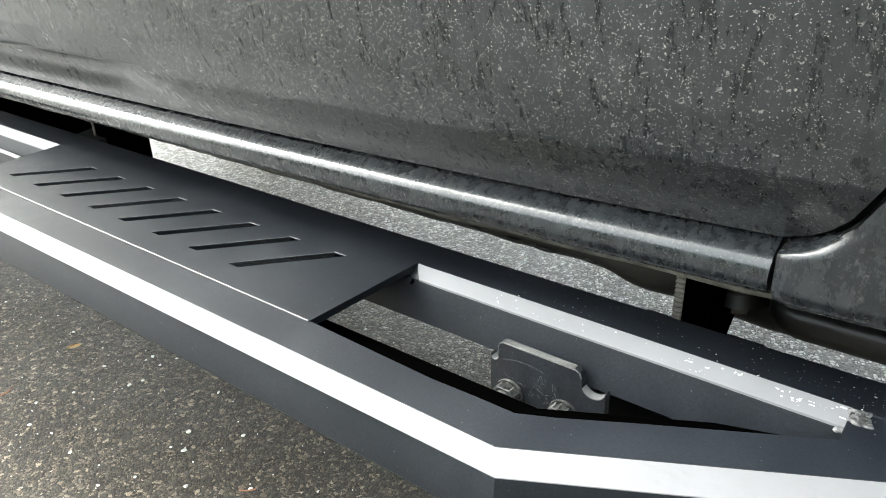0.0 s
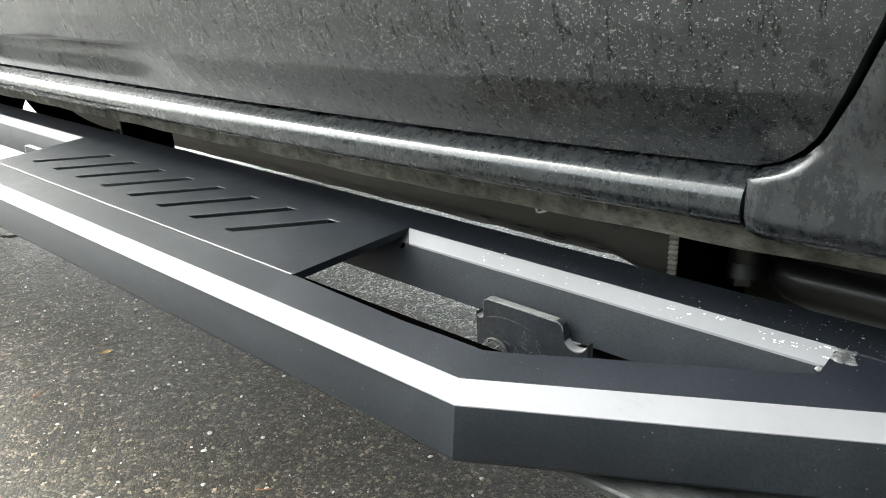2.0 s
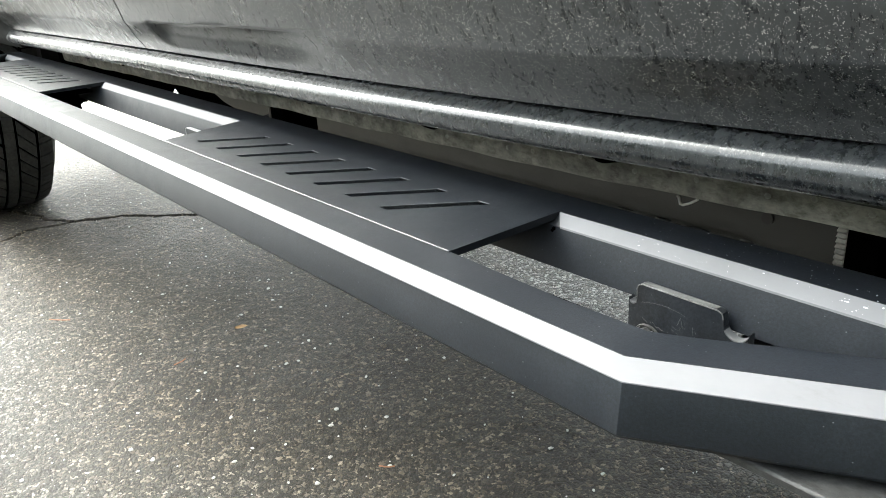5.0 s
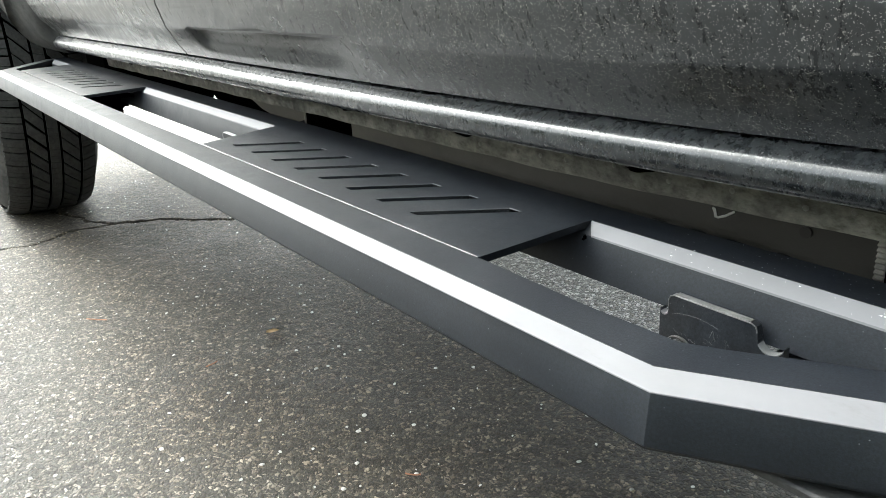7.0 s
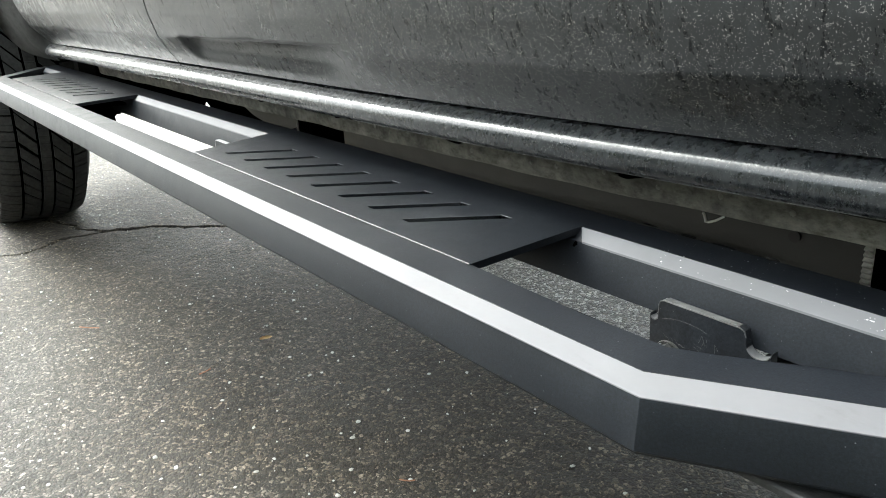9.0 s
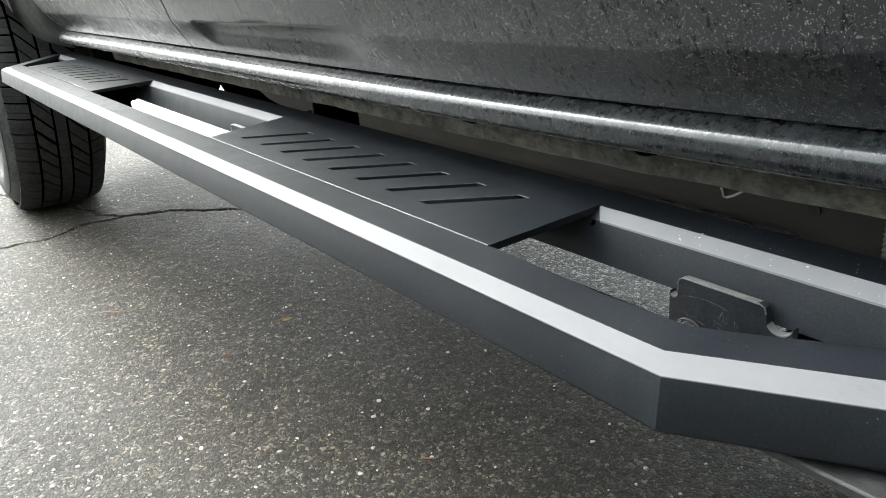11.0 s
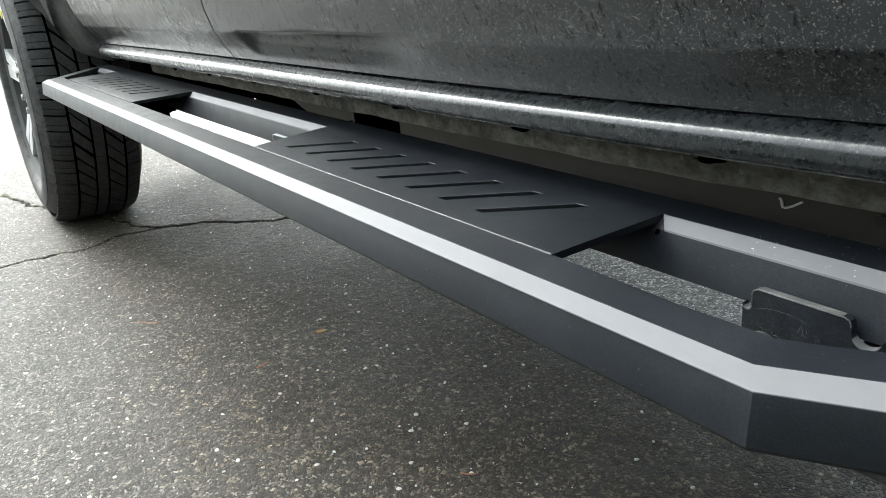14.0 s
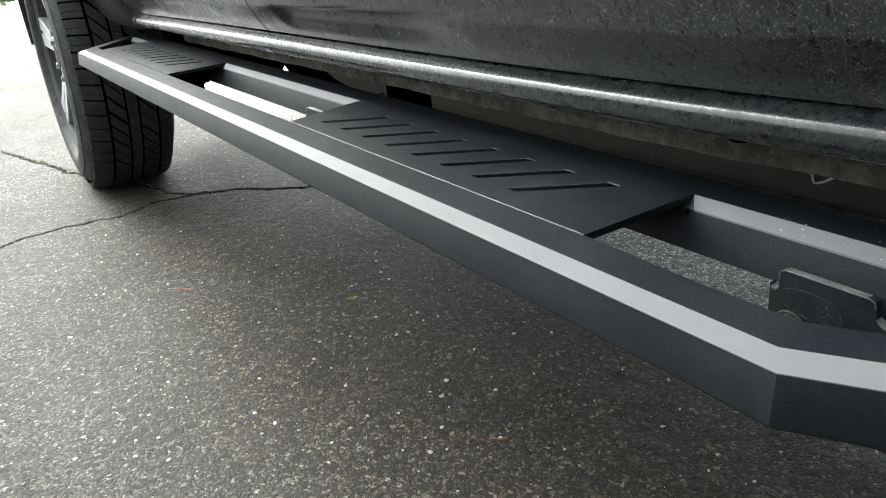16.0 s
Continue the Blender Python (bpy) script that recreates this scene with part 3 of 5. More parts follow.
def step_pad(xa, xb, first, n, pitch):
    """A raised step plate with slanting slots cut through it."""
    bm = bmesh.new()
    yo, ya, yb, yi = -0.0285, -0.0500, -0.1060, -0.1290
    dx, w = -0.0510, 0.0104
    z0, z1 = Z - 0.0042, Z + 0.0010
    ls = [first + pitch * i for i in range(n)]
    left = [(xa(ya), xa(yb))] + [(x + w, x + w + dx) for x in ls]
    right = [(x, x + dx) for x in ls] + [(xb(ya), xb(yb))]
    mid = [v for l, r in zip(left, right) for v in (l, r)]
    store = {}
    def vert(x, y):
        k = (round(x, 6), round(y, 6))
        if k not in store:
            store[k] = bm.verts.new((x, y, z1))
        return store[k]
    polys = [[(xa(yo), yo), (xb(yo), yo)] + [(p, ya) for p, _ in mid[::-1]], [(q, yb) for _, q in mid] + [(xb(yi), yi), (xa(yi), yi)]]
    polys += [[(p, ya), (q, yb), (s, yb), (r, ya)] for (p, q), (r, s) in zip(left, right)]
    top = [bm.faces.new([vert(*c) for c in poly]) for poly in polys]
    ext = bmesh.ops.extrude_face_region(bm, geom=top, use_keep_orig=True)
    bmesh.ops.translate(bm, verts=[v for v in ext["geom"] if isinstance(v, bmesh.types.BMVert)], vec=(0, 0, z0 - z1))
    pad = part("step_pad", bm, M_POWDER, board, "textured black step plate with eight slanting slots", 20)
    # added black sheet: the dark under the slots is put into its colour
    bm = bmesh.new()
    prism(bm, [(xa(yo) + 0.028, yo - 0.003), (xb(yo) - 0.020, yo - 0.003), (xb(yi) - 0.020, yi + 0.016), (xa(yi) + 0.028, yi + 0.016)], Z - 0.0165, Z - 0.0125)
    part("tray", bm, M_SHADE_BLACK, pad, "added black sheet for the dark under the slots")
    # pale hem along the outer edge
    bm = bmesh.new()
    sweep(bm, [[(x, yo + 0.0006, Z + 0.0001), (x, yo + 0.0006, z1 - 0.0001), (x, yo + 0.0002, z1 + 0.0002), (x, yo - 0.0003, z1 + 0.0002), (x, yo - 0.0003, Z + 0.0001)] for x in (xa(yo) + 0.001, xb(yo) - 0.001)])
    part("hem", bm, M_HEM, pad, "pale hem of the step plate")
    # rolled lips round each slot: far wall with its light painted pale, hooked end
    for x in ls:
        bm = bmesh.new()
        sweep(bm, [[(x + w + dx * u, ya + (yb - ya) * u, z0), (x + w + 0.0007 + dx * u, ya + (yb - ya) * u, z0), (x + w + 0.0007 + dx * u, ya + (yb - ya) * u, z1 + 0.0003), (x + w + dx * u, ya + (yb - ya) * u, z1 + 0.0003)] for u in (0.02, 1.0)])
        lip = part("slot_lip", bm, M_LIP, pad, "", 20)
        bm = bmesh.new()
        prism(bm, [(x + dx - 0.0010, yb - 0.0014), (x + dx + w + 0.0009, yb - 0.0014), (x + dx + w + 0.0009, yb), (x + dx, yb)], z0, z1 + 0.0004)
        part("worn_end", bm, M_WORN_LIT, lip, "bright end of the slot", 20)
    return pad


step_pad(lambda y: 0.158 + (y + 0.0285) * 0.05, lambda y: 0.637 - (y + 0.0285) * 0.15, 0.2547, 8, 0.0481)
step_pad(lambda y: 1.157 + (y + 0.0285) * 0.05, lambda y: 1.690 + (y + 0.0285) * 0.05, 1.2602, 8, 0.0481)
# cross members below the pads
for x in (0.230, 0.560, 1.600):
    bm = bmesh.new()
    rounded_box(bm, x + 0.004, x + 0.024, -0.1115, -0.029, Z - 0.030, Z - 0.003)
    part("cross_member", bm, M_POWDER, board)

# weld at the rear end of the inner stripe
bm = bmesh.new()
for k in range(64):
    rr = random.Random(k)
    u, f = rr.random(), rr.random()
    t = bmesh.new()
    bmesh.ops.create_icosphere(t, subdivisions=2, radius=rr.uniform(0.0007, 0.0021))
    x, y = -0.1268 - 0.0090 * u - 0.002 * f, y_in - 0.0010 + 0.0115 * f
    z = Z - 0.0002 - 0.0005 * u if x < -0.1295 else Z - 0.0045 * f
    if k > 57:
        x, y, z = -0.1285 + 0.0006 * (k - 57), y_in + 0.0118, Z - 0.0065
    merge(bm, t, Matrix.Translation((x, y, z)) @ Matrix.Rotation(rr.uniform(0, 3), 4, "Z") @ Matrix.Diagonal((1.5, 0.9, 0.55, 1)))
part("weld_bead", bm, M_BEAD, board, "rough bare weld bead")

# black lumps in place of a ragged gap, its dark put into the colour
bm = bmesh.new()
for k in range(8):
    rr = random.Random(40 + k)
    bmesh.ops.create_icosphere(bm, subdivisions=1, radius=rr.uniform(0.0009, 0.0018),
                               matrix=Matrix.Translation((0.1505 + rr.uniform(-0.002, 0.002), y_in + 0.011 * k / 7, Z - 0.0025 - 0.007 * k / 7)))
part("weld_bead", bm, M_SHADE_BLACK, board, "black lumps standing for a ragged gap beside the step plate")


def bolt(parent, x, y, z, r=0.0094):
    """A flanged hexagon bolt that faces outwards (+y)."""
    m = Matrix.Translation((x, y, z)) @ Matrix.Rotation(radians(-90), 4, "X")
    bm = bmesh.new()
    cylinder(bm, r * 1.12, 0.0018, m @ Matrix.Translation((0, 0, 0.0009)), 20, r * 1.08)
    cylinder(bm, r, 0.0065, m @ Matrix.Translation((0, 0, 0.005)), 6, r * 0.97)
    cylinder(bm, r * 0.72, 0.0008, m @ Matrix.Translation((0, 0, 0.0086)), 16, r * 0.6)
    b = part("bolt", bm, M_BOLT, parent, "dirty zinc hexagon bolt", 25)
    bm = bmesh.new()
    ring = [m @ Vector((r * 0.98 * math.cos(radians(60 * k)), r * 0.98 * math.sin(radians(60 * k)), 0.0082)) for k in range(7)]
    tube(bm, ring, 0.0005, 5)
    for p in ring[:6]:
        tube(bm, [p, p - Vector((0, 0.006, 0))], 0.0004, 5)
    part("rubbed_edge", bm, M_WORN_LIT, b, "bright rubbed edges of the bolt head")
    return b


def bracket(x0, x1, zt, full):
    """A support bracket: an upright bolt plate, an arm to the chassis and an upright black channel behind."""
    b = tagged(new("mounting_bracket"), "black folded steel bracket that holds the running board", "bracket", "running board brackets")
    yp = -0.104
    bm = bmesh.new()
    # a raised tab between two round relief notches
    top, xl, xr = zt, x1 - 0.006, x0 + 0.001
    low = top - 0.085
    tab = [(xl, top - 0.004), (xl - 0.0012, top - 0.0012), (xl - 0.004, top), (xr + 0.004, top - 0.0003), (xr + 0.0012, top - 0.0016), (xr, top - 0.005)]
    small = [(x1 - 0.003 + 0.003 * math.cos(radians(a)), top - 0.0115 - 0.0032 * math.sin(radians(a))) for a in range(0, 181, 20)]
    notch = [(xr - 0.0082 + 0.0082 * math.cos(radians(a)), top - 0.0075 - 0.0080 * math.sin(radians(a))) for a in range(0, 166, 15)]
    def slab(poly):
        t = bmesh.new()
        prism(t, poly, 0, 0.006)
        merge(bm, t, Matrix.Translation((0, yp, 0)) @ Matrix.Rotation(radians(90), 4, "X"))
    slab([(xl, low)] + tab + [(xr, low)])
    for edge in (small, notch):
        for (xa, za), (xb, zb) in zip(edge, edge[1:]):
            slab([(xa, low), (xa, za), (xb, zb), (xb, low)])
    part("bolt_plate", bm, M_PLATE, b, "scuffed black bolt plate with worn bright edges", 25)
    # bare metal along the worn top edge
    bm = bmesh.new()
    prism(bm, [(xl - 0.004, yp - 0.0045), (xr + 0.005, yp - 0.0045), (xr + 0.005, yp - 0.0004), (xl - 0.004, yp - 0.0004)], top, top + 0.0003)
    tube(bm, [(xl, yp, top - 0.011)] + [(x, yp, z) for x, z in tab], 0.00045, 5)
    part("worn_edge", bm, M_FOOT if full else M_EDGE, b, "scuffed bare top edge")
    if full:
        bm = bmesh.new()
        rr = random.Random(14)
        arc = [(x0 + 0.040 + 0.030 * math.cos(radians(a)), yp + 0.0001, top - 0.026 + 0.0165 * math.sin(radians(a))) for a in range(55, 120, 8)]
        tube(bm, arc, 0.00006, 4)
        for k in range(26):
            cx, cz, a0 = rr.uniform(x0 + 0.014, x1 - 0.012), top - rr.uniform(0.016, 0.034), rr.uniform(0, 6.3)
            ln = rr.uniform(0.0008, 0.0030)
            tube(bm, [(cx + ln * u * math.cos(a0), yp + 0.0001, cz + ln * u * math.sin(a0) + 0.0006 * math.sin(3 * u)) for u in (-1, -0.3, 0.4, 1)], rr.uniform(0.00006, 0.00016), 4)
        part("scratch", bm, M_FOOT, b, "thin pale scratches in the black coat")
    # strip in each notch: light on the cut edge is painted bright
    for edge in (small, notch):
        bm = bmesh.new()
        sweep(bm, [[(x, yp + 0.0004, z + 0.0003), (x, yp - 0.0054, z + 0.0003), (x, yp - 0.0054, z - 0.0006), (x, yp + 0.0004, z - 0.0006)] for x, z in edge[2:]])
        part("notch_edge", bm, M_WORN_LIT, b, "bright cut edge of the notch")
    # arm from under the board to the chassis rail
    bm = bmesh.new()
    xa, xb = (x0 - 0.045, x1 - 0.006) if full else (x0 + 0.012, x1 - 0.004)
    ring = lambda y, z, h: [(xa, y, z), (xb, y, z), (xb, y, z - h), (xa, y, z - h)]
    if full:
        sweep(bm, [ring(-0.060, Z - 0.036, 0.006), ring(-0.110, Z - 0.075, 0.03), ring(-0.240, Z - 0.115, 0.03), ring(-0.350, Z - 0.115, 0.04)])
    else:
        sweep(bm, [ring(-0.085, Z - 0.0345, 0.006), ring(-0.130, Z - 0.0345, 0.008), ring(-0.170, Z - 0.030, 0.010), ring(-0.350, Z - 0.012, 0.012)])
    part("arm", bm, M_BLACK, b, "", 25)
    if full:
        bm = bmesh.new()
        rounded_box(bm, -0.170, -0.015, -0.062, -0.013, Z - 0.0410, Z - 0.0355, 0.0012, 1)
        part("foot_plate", bm, M_SOLE, b, "scratched dark steel foot plate under the board")
    if full:
        for bx, bz in ((0.059, 0.4385), (0.0195, 0.4395)):
            bolt(b, bx, yp, bz)
    return b


bracket(0.008, 0.074, Z - 0.0200, True)
bracket(0.706, 0.775, Z - 0.0185, False)

# the front bracket shows only its blunt arm below the first pad
front_bracket = tagged(new("mounting_bracket"), "blunt black bracket arm below the front step plate", "bracket", "running board brackets")
bm = bmesh.new()
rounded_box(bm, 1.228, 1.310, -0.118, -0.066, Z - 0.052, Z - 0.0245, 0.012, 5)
part("arm", bm, M_SHADE_BLACK, front_bracket, "", 40)

# chips in the paint at the lower edge of the stripe
for k, (cx, cy, r) in enumerate(((0.070, 0.0131, 0.0007), (0.026, 0.0130, 0.0006))):
    bm = bmesh.new()
    bmesh.ops.create_icosphere(bm, subdivisions=1, radius=r, matrix=Matrix.Translation((cx, cy, Z - 0.0062)) @ Matrix.Diagonal((1.9, 0.35, 0.6, 1)))
    part("paint_chip", bm, M_SPOT, board, "pale chip in the stripe's paint")

# dried splashes at the rear end of the inner rail
bm = bmesh.new()
rr = random.Random(4)
for k in range(260):
    x = -0.165 + 0.26 * rr.random() ** 2.3
    y = rr.uniform(-0.158, -0.129) if rr.random() < 0.72 else rr.uniform(-0.127, -0.085 if x < -0.12 else -0.1205)
    if y > -0.1205 and x > -0.13:
        continue
    z = Z + 0.0003 if y < -0.128 else (Z - 0.0003 if x < -0.128 else Z + 0.0006 - 0.73 * (y + 0.128))
    r = 0.00016 + 0.00038 * rr.random() ** 5
    bmesh.ops.create_icosphere(bm, subdivisions=1, radius=r, matrix=Matrix.Translation((x, y, z)) @ Matrix.Diagonal((1 + rr.random(), 1, 0.35, 1)))
for k in range(15):
    x, f = -0.126 + 0.085 * rr.random() ** 1.4, rr.uniform(0.08, 0.75)
    for q in range(rr.randint(1, 6)):
        bmesh.ops.create_icosphere(bm, subdivisions=1, radius=rr.uniform(0.00018, 0.00055), matrix=Matrix.Translation((x + rr.uniform(-0.0022, 0.0022), y_in + 0.0086 * f, Z + 0.0005 - 0.0066 * f))
                                   @ Matrix.Rotation(radians(-37), 4, "X") @ Matrix.Diagonal((rr.uniform(1, 2), 1, 0.25, 1)))
tagged(part("splash_specks", bm, M_SPOT, board, "pale dried splash specks"), kind="stuff")


# ---- pickup truck ----
truck = tagged(new("pickup_truck"), "dusty black crew-cab pickup truck parked on asphalt", "pickup truck")


def sill(x):
    """Line of the gap under the doors, which sags a little in the middle."""
    q = np.clip(x, -0.2, 1.8)
    sag = (((0.0065 * q - 0.0287) * q + 0.0426) * q - 0.0178) * q - 0.0004
    return 0.5752 - 0.0140 * x + sag



def body_y(x, z):
    """Outer skin of the doors: y at a place along the truck and a height."""
    h = z - sill(x)
    base = np.interp(h, [-0.01, 0.003, 0.008, 0.02, 0.042, 0.07, 0.12, 0.22, 0.35, 0.6], [-0.127, -0.1235, -0.1195, -0.110, -0.0935, -0.083, -0.073, -0.063, -0.060, -0.075])
    line = 0.6145 - 0.016 * (x - 0.4)
    def dent(xa, xb, zc, deep):
        m = smooth01(xa, xa + 0.12, x) * (1 - smooth01(xb - 0.035, xb, x))
        return deep * m * (1 - smooth01(zc - 0.0028, zc + 0.0010, z)) * smooth01(sill(x) + 0.006, sill(x) + 0.03, z)
    return base - dent(0.36, 0.812, line, 0.0075) - dent(1.05, 1.42, line - 0.003, 0.007)


def panel(bm, x_lo, x_hi, hs, nx, skin, thick=0.02):
    """A curved sheet between two edges x_lo(h), x_hi(h), h being the height over the sill line, with a turned-in hem."""
    front = []
    for h in hs:
        a, b = x_lo(h), x_hi(h)
        xs = a + (b - a) * np.linspace(0, 1, nx)
        zs = sill(xs) + h
        front.append(list(zip(xs, skin(xs, zs), zs)))
    nz = len(hs)
    V = [[bm.verts.new(p) for p in row] for row in front]
    def hem(i, j):
        x, y, z = front[i][j]
        return (x, y - thick, z)
    for i in range(nz - 1):
        for j in range(nx - 1):
            bm.faces.new((V[i][j], V[i][j + 1], V[i + 1][j + 1], V[i + 1][j]))
    rim = [(0, j) for j in range(nx)] + [(i, nx - 1) for i in range(1, nz)] + [(nz - 1, j) for j in range(nx - 2, -1, -1)] + [(i, 0) for i in range(nz - 2, 0, -1)]
    B = [bm.verts.new(hem(i, j)) for i, j in rim]
    for k in range(len(rim)):
        a, b = rim[k], rim[(k + 1) % len(rim)]
        bm.faces.new((V[a[0]][a[1]], V[b[0]][b[1]], B[(k + 1) % len(rim)], B[k]))


DOOR_H = np.concatenate([np.arange(0.0016, 0.07, 0.0022), np.linspace(0.073, 0.51, 22)])


def rear_edge(h):
    """Rear edge of the rear door: a tight curve at the foot, then almost upright."""
    return float(np.interp(h, [0, 0.002, 0.006, 0.012, 0.022, 0.042, 0.07, 0.09, 0.15, 0.6], [-0.071, -0.0845, -0.0945, -0.1030, -0.1118, -0.1220, -0.133, -0.1385, -0.150, -0.18]))


def middle_edge(h):
    """Gap between the rear and the front door."""
    return float(np.interp(h, [0, 0.005, 0.02, 0.035, 0.06, 0.09, 0.12, 0.2, 0.6], [0.908, 0.907, 0.900, 0.886, 0.876, 0.868, 0.863, 0.86, 0.93]))


def front_edge(h):
    return float(np.interp(h, [0, 0.01, 0.03, 0.06, 0.12, 0.2, 0.6], [1.700, 1.715, 1.725, 1.735, 1.76, 1.78, 1.82]))


bm = bmesh.new()
panel(bm, rear_edge, lambda h: middle_edge(h) - 0.002, DOOR_H, 170, body_y)
part("rear_door", bm, M_PAINT, truck, "dusty black rear door with a stamped lower crease", 30)
bm = bmesh.new()
panel(bm, lambda h: middle_edge(h) + 0.002, front_edge, DOOR_H, 130, body_y)
part("front_door", bm, M_PAINT, truck, "dusty black front door with a stamped lower crease", 30)

# rocker panel: a rolled bead below the doors
ROCK = [(-0.172, 0.004), (-0.150, 0.0012), (-0.131, 0.0004), (-0.1235, -0.0006), (-0.1180, -0.0030), (-0.1140, -0.0056), (-0.1115, -0.0082), (-0.1100, -0.0112), (-0.1093, -0.0150),
        (-0.1097, -0.0190), (-0.1118, -0.0228), (-0.1165, -0.0262), (-0.126, -0.0298), (-0.143, -0.0345), (-0.165, -0.0395), (-0.195, -0.0450), (-0.215, -0.0465)]


def rounded(pts, n=4):
    """The same line with n smooth steps between its points."""
    out = []
    for i in range(len(pts) - 1):
        p0, p1, p2, p3 = (Vector(pts[max(0, min(len(pts) - 1, j))]) for j in (i - 1, i, i + 1, i + 2))
        for k in range(n):
            t = k / n
            out.append(tuple(0.5 * (2 * p1 + (p2 - p0) * t + (2 * p0 - 5 * p1 + 4 * p2 - p3) * t * t + (3 * p1 - p0 - 3 * p2 + p3) * t ** 3)))
    return out + [tuple(pts[-1])]


ROCK = rounded(ROCK) + [(-0.215, 0.004)]
bm = bmesh.new()
rings = []
for x in [-0.0820] + list(np.linspace(-0.07, 1.715, 40)) + [1.735, 1.750, 1.760, 1.766]:
    k = float(smooth01(1.715, 1.766, x))
    rings.append([(x, -0.14 + (y + 0.14) * (1 - 0.75 * k), sill(x) - 0.016 + (h + 0.016) * (1 - 0.55 * k)) for y, h in ROCK])
sweep(bm, rings)
part("rocker_panel", bm, M_ROCKER, truck, "dusty black rolled rocker panel below the doors", 50)

# pinch weld flange with spot welds and small drain slots
bm = bmesh.new()
fl = [(-0.201, -0.0445), (-0.199, -0.047), (-0.2005, -0.0700), (-0.2025, -0.0738), (-0.2065, -0.0738), (-0.2070, -0.0445)]
rings = []
for i, x in enumerate(np.linspace(-0.135, 1.66, 200)):
    wv = 0.0004 * math.sin(x * 21) + 0.0005 * math.sin(x * 57 + 1)
    rings.append([(x, y, sill(x) + h + (wv if h < -0.065 else 0)) for y, h in fl])
sweep(bm, rings)
flange = part("pinch_flange", bm, M_FLANGE, truck, "dirt-coated pinch weld flange with spot welds", 40)
rr = random.Random(9)
bm = bmesh.new()
cylinder(bm, 0.0023, 0.0014, Matrix.Rotation(radians(-90), 4, "X"), 8, 0.0014)
weld = part("spot_weld", bm, M_WELD, flange, "", 40)
x = -0.12
while x < 1.64:
    w = weld if x == -0.12 else new("spot_weld", weld.data)
    w.parent = flange
    w.matrix_world = Matrix.Translation((x, -0.1992, sill(x) - 0.060 + rr.uniform(-0.003, 0.003)))
    x += rr.choice((0.030, 0.034, 0.052))
for x in (-0.043, 0.171, 0.385, 0.605, 0.818, 1.047, 1.262, 1.475):
    # torn seam slot: a black lump for its dark hole, curled sealer flake beside
    bm = bmesh.new()
    t = bmesh.new()
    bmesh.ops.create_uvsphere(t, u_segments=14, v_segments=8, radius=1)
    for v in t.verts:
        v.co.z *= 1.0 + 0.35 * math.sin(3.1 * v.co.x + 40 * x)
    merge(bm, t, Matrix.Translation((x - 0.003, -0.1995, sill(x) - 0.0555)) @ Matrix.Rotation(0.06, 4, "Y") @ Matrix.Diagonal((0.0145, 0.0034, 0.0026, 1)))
    slot = part("drain_slot", bm, M_SHADE_BLACK, flange, "black lump for the dark hole of a torn drain slot")
    bm = bmesh.new()
    rr = random.Random(int(x * 1000) + 500)
    for k in range(3):
        x0, zz = x + 0.004 + rr.uniform(0, 0.006), sill(x) - 0.0525 - 0.002 * k
        tube(bm, [(x0, -0.1965, zz), (x0 + 0.006, -0.1955, zz + 0.0006), (x0 + 0.006 + rr.uniform(0.003, 0.008), -0.1968, zz + 0.0012)], 0.0006, 5)
    part("sealer_flake", bm, M_FLANGE, slot)

# rear corner of the cab: one pressing from the door gap down round the rocker
CORNER_H = [-0.066, -0.048, -0.042, -0.036, -0.030, -0.0255, -0.018, -0.006, 0.010, 0.025, 0.042, 0.07, 0.12, 0.22, 0.35, 0.6]
CORNER_Y = [-0.215, -0.168, -0.145, -0.1275, -0.1145, -0.1080, -0.1035, -0.1030, -0.1035, -0.1005, -0.0935, -0.083, -0.073, -0.063, -0.060, -0.075]
bm = bmesh.new()
front = []
for h in np.concatenate([np.linspace(-0.066, 0.10, 66), np.linspace(0.11, 0.53, 20)]):
    e = rear_edge(h) - 0.0042 if h > 0.0012 else -0.0848
    xs = e + (-0.60 - e) * np.linspace(0, 1, 34) ** 1.5
    row = []
    for x in xs:
        y = float(np.interp(h, CORNER_H, CORNER_Y))
        y += 0.0035 * float(smooth01(-0.09, -0.16, x)) * float(smooth01(-0.05, 0.0, h) * (1 - smooth01(0.03, 0.09, h)))
        y -= 0.004 * float(1 - smooth01(0.0, 0.006, e - x)) * (1 if h < 0.02 else 0.4)
        row.append((float(x), y, sill(float(x)) + float(h)))
    front.append(row)
V = [[bm.verts.new(p) for p in r] for r in front]
for i in range(len(V) - 1):
    for j in range(33):
        bm.faces.new((V[i][j], V[i][j + 1], V[i + 1][j + 1], V[i + 1][j]))
B = [bm.verts.new((r[0][0], r[0][1] - 0.02, r[0][2])) for r in front]
for i in range(len(V) - 1):
    bm.faces.new((V[i][0], V[i + 1][0], B[i + 1], B[i]))
part("cab_corner", bm, M_CORNER, truck, "dusty black rear cab corner panel", 50)

# dark inner shell behind the door gaps, added bounce floor, plain closed bulk of the rest
bm = bmesh.new()
box(bm, -0.60, 1.85, -1.95, -0.155, 0.66, 1.08)
box(bm, -0.60, 1.74, -0.196, -0.155, 0.535, 0.66)
part("cab_shell", bm, M_UNDER, truck, "plain black cab shell behind the doors")
# unseen pale floor, added to throw light on the ground below
bm = bmesh.new()
box(bm, -0.58, 1.84, -1.92, -0.21, 0.636, 0.656)
part("cab_floor", bm, M_BOUNCE, truck, "unseen pale floor added to bounce light onto the ground")
bm = bmesh.new()
box(bm, -0.60, 1.74, -2.03, -1.93, 0.62, 1.08)
part("far_side", bm, M_PAINT, truck, "dusty black far side of the cab")
bm = bmesh.new()
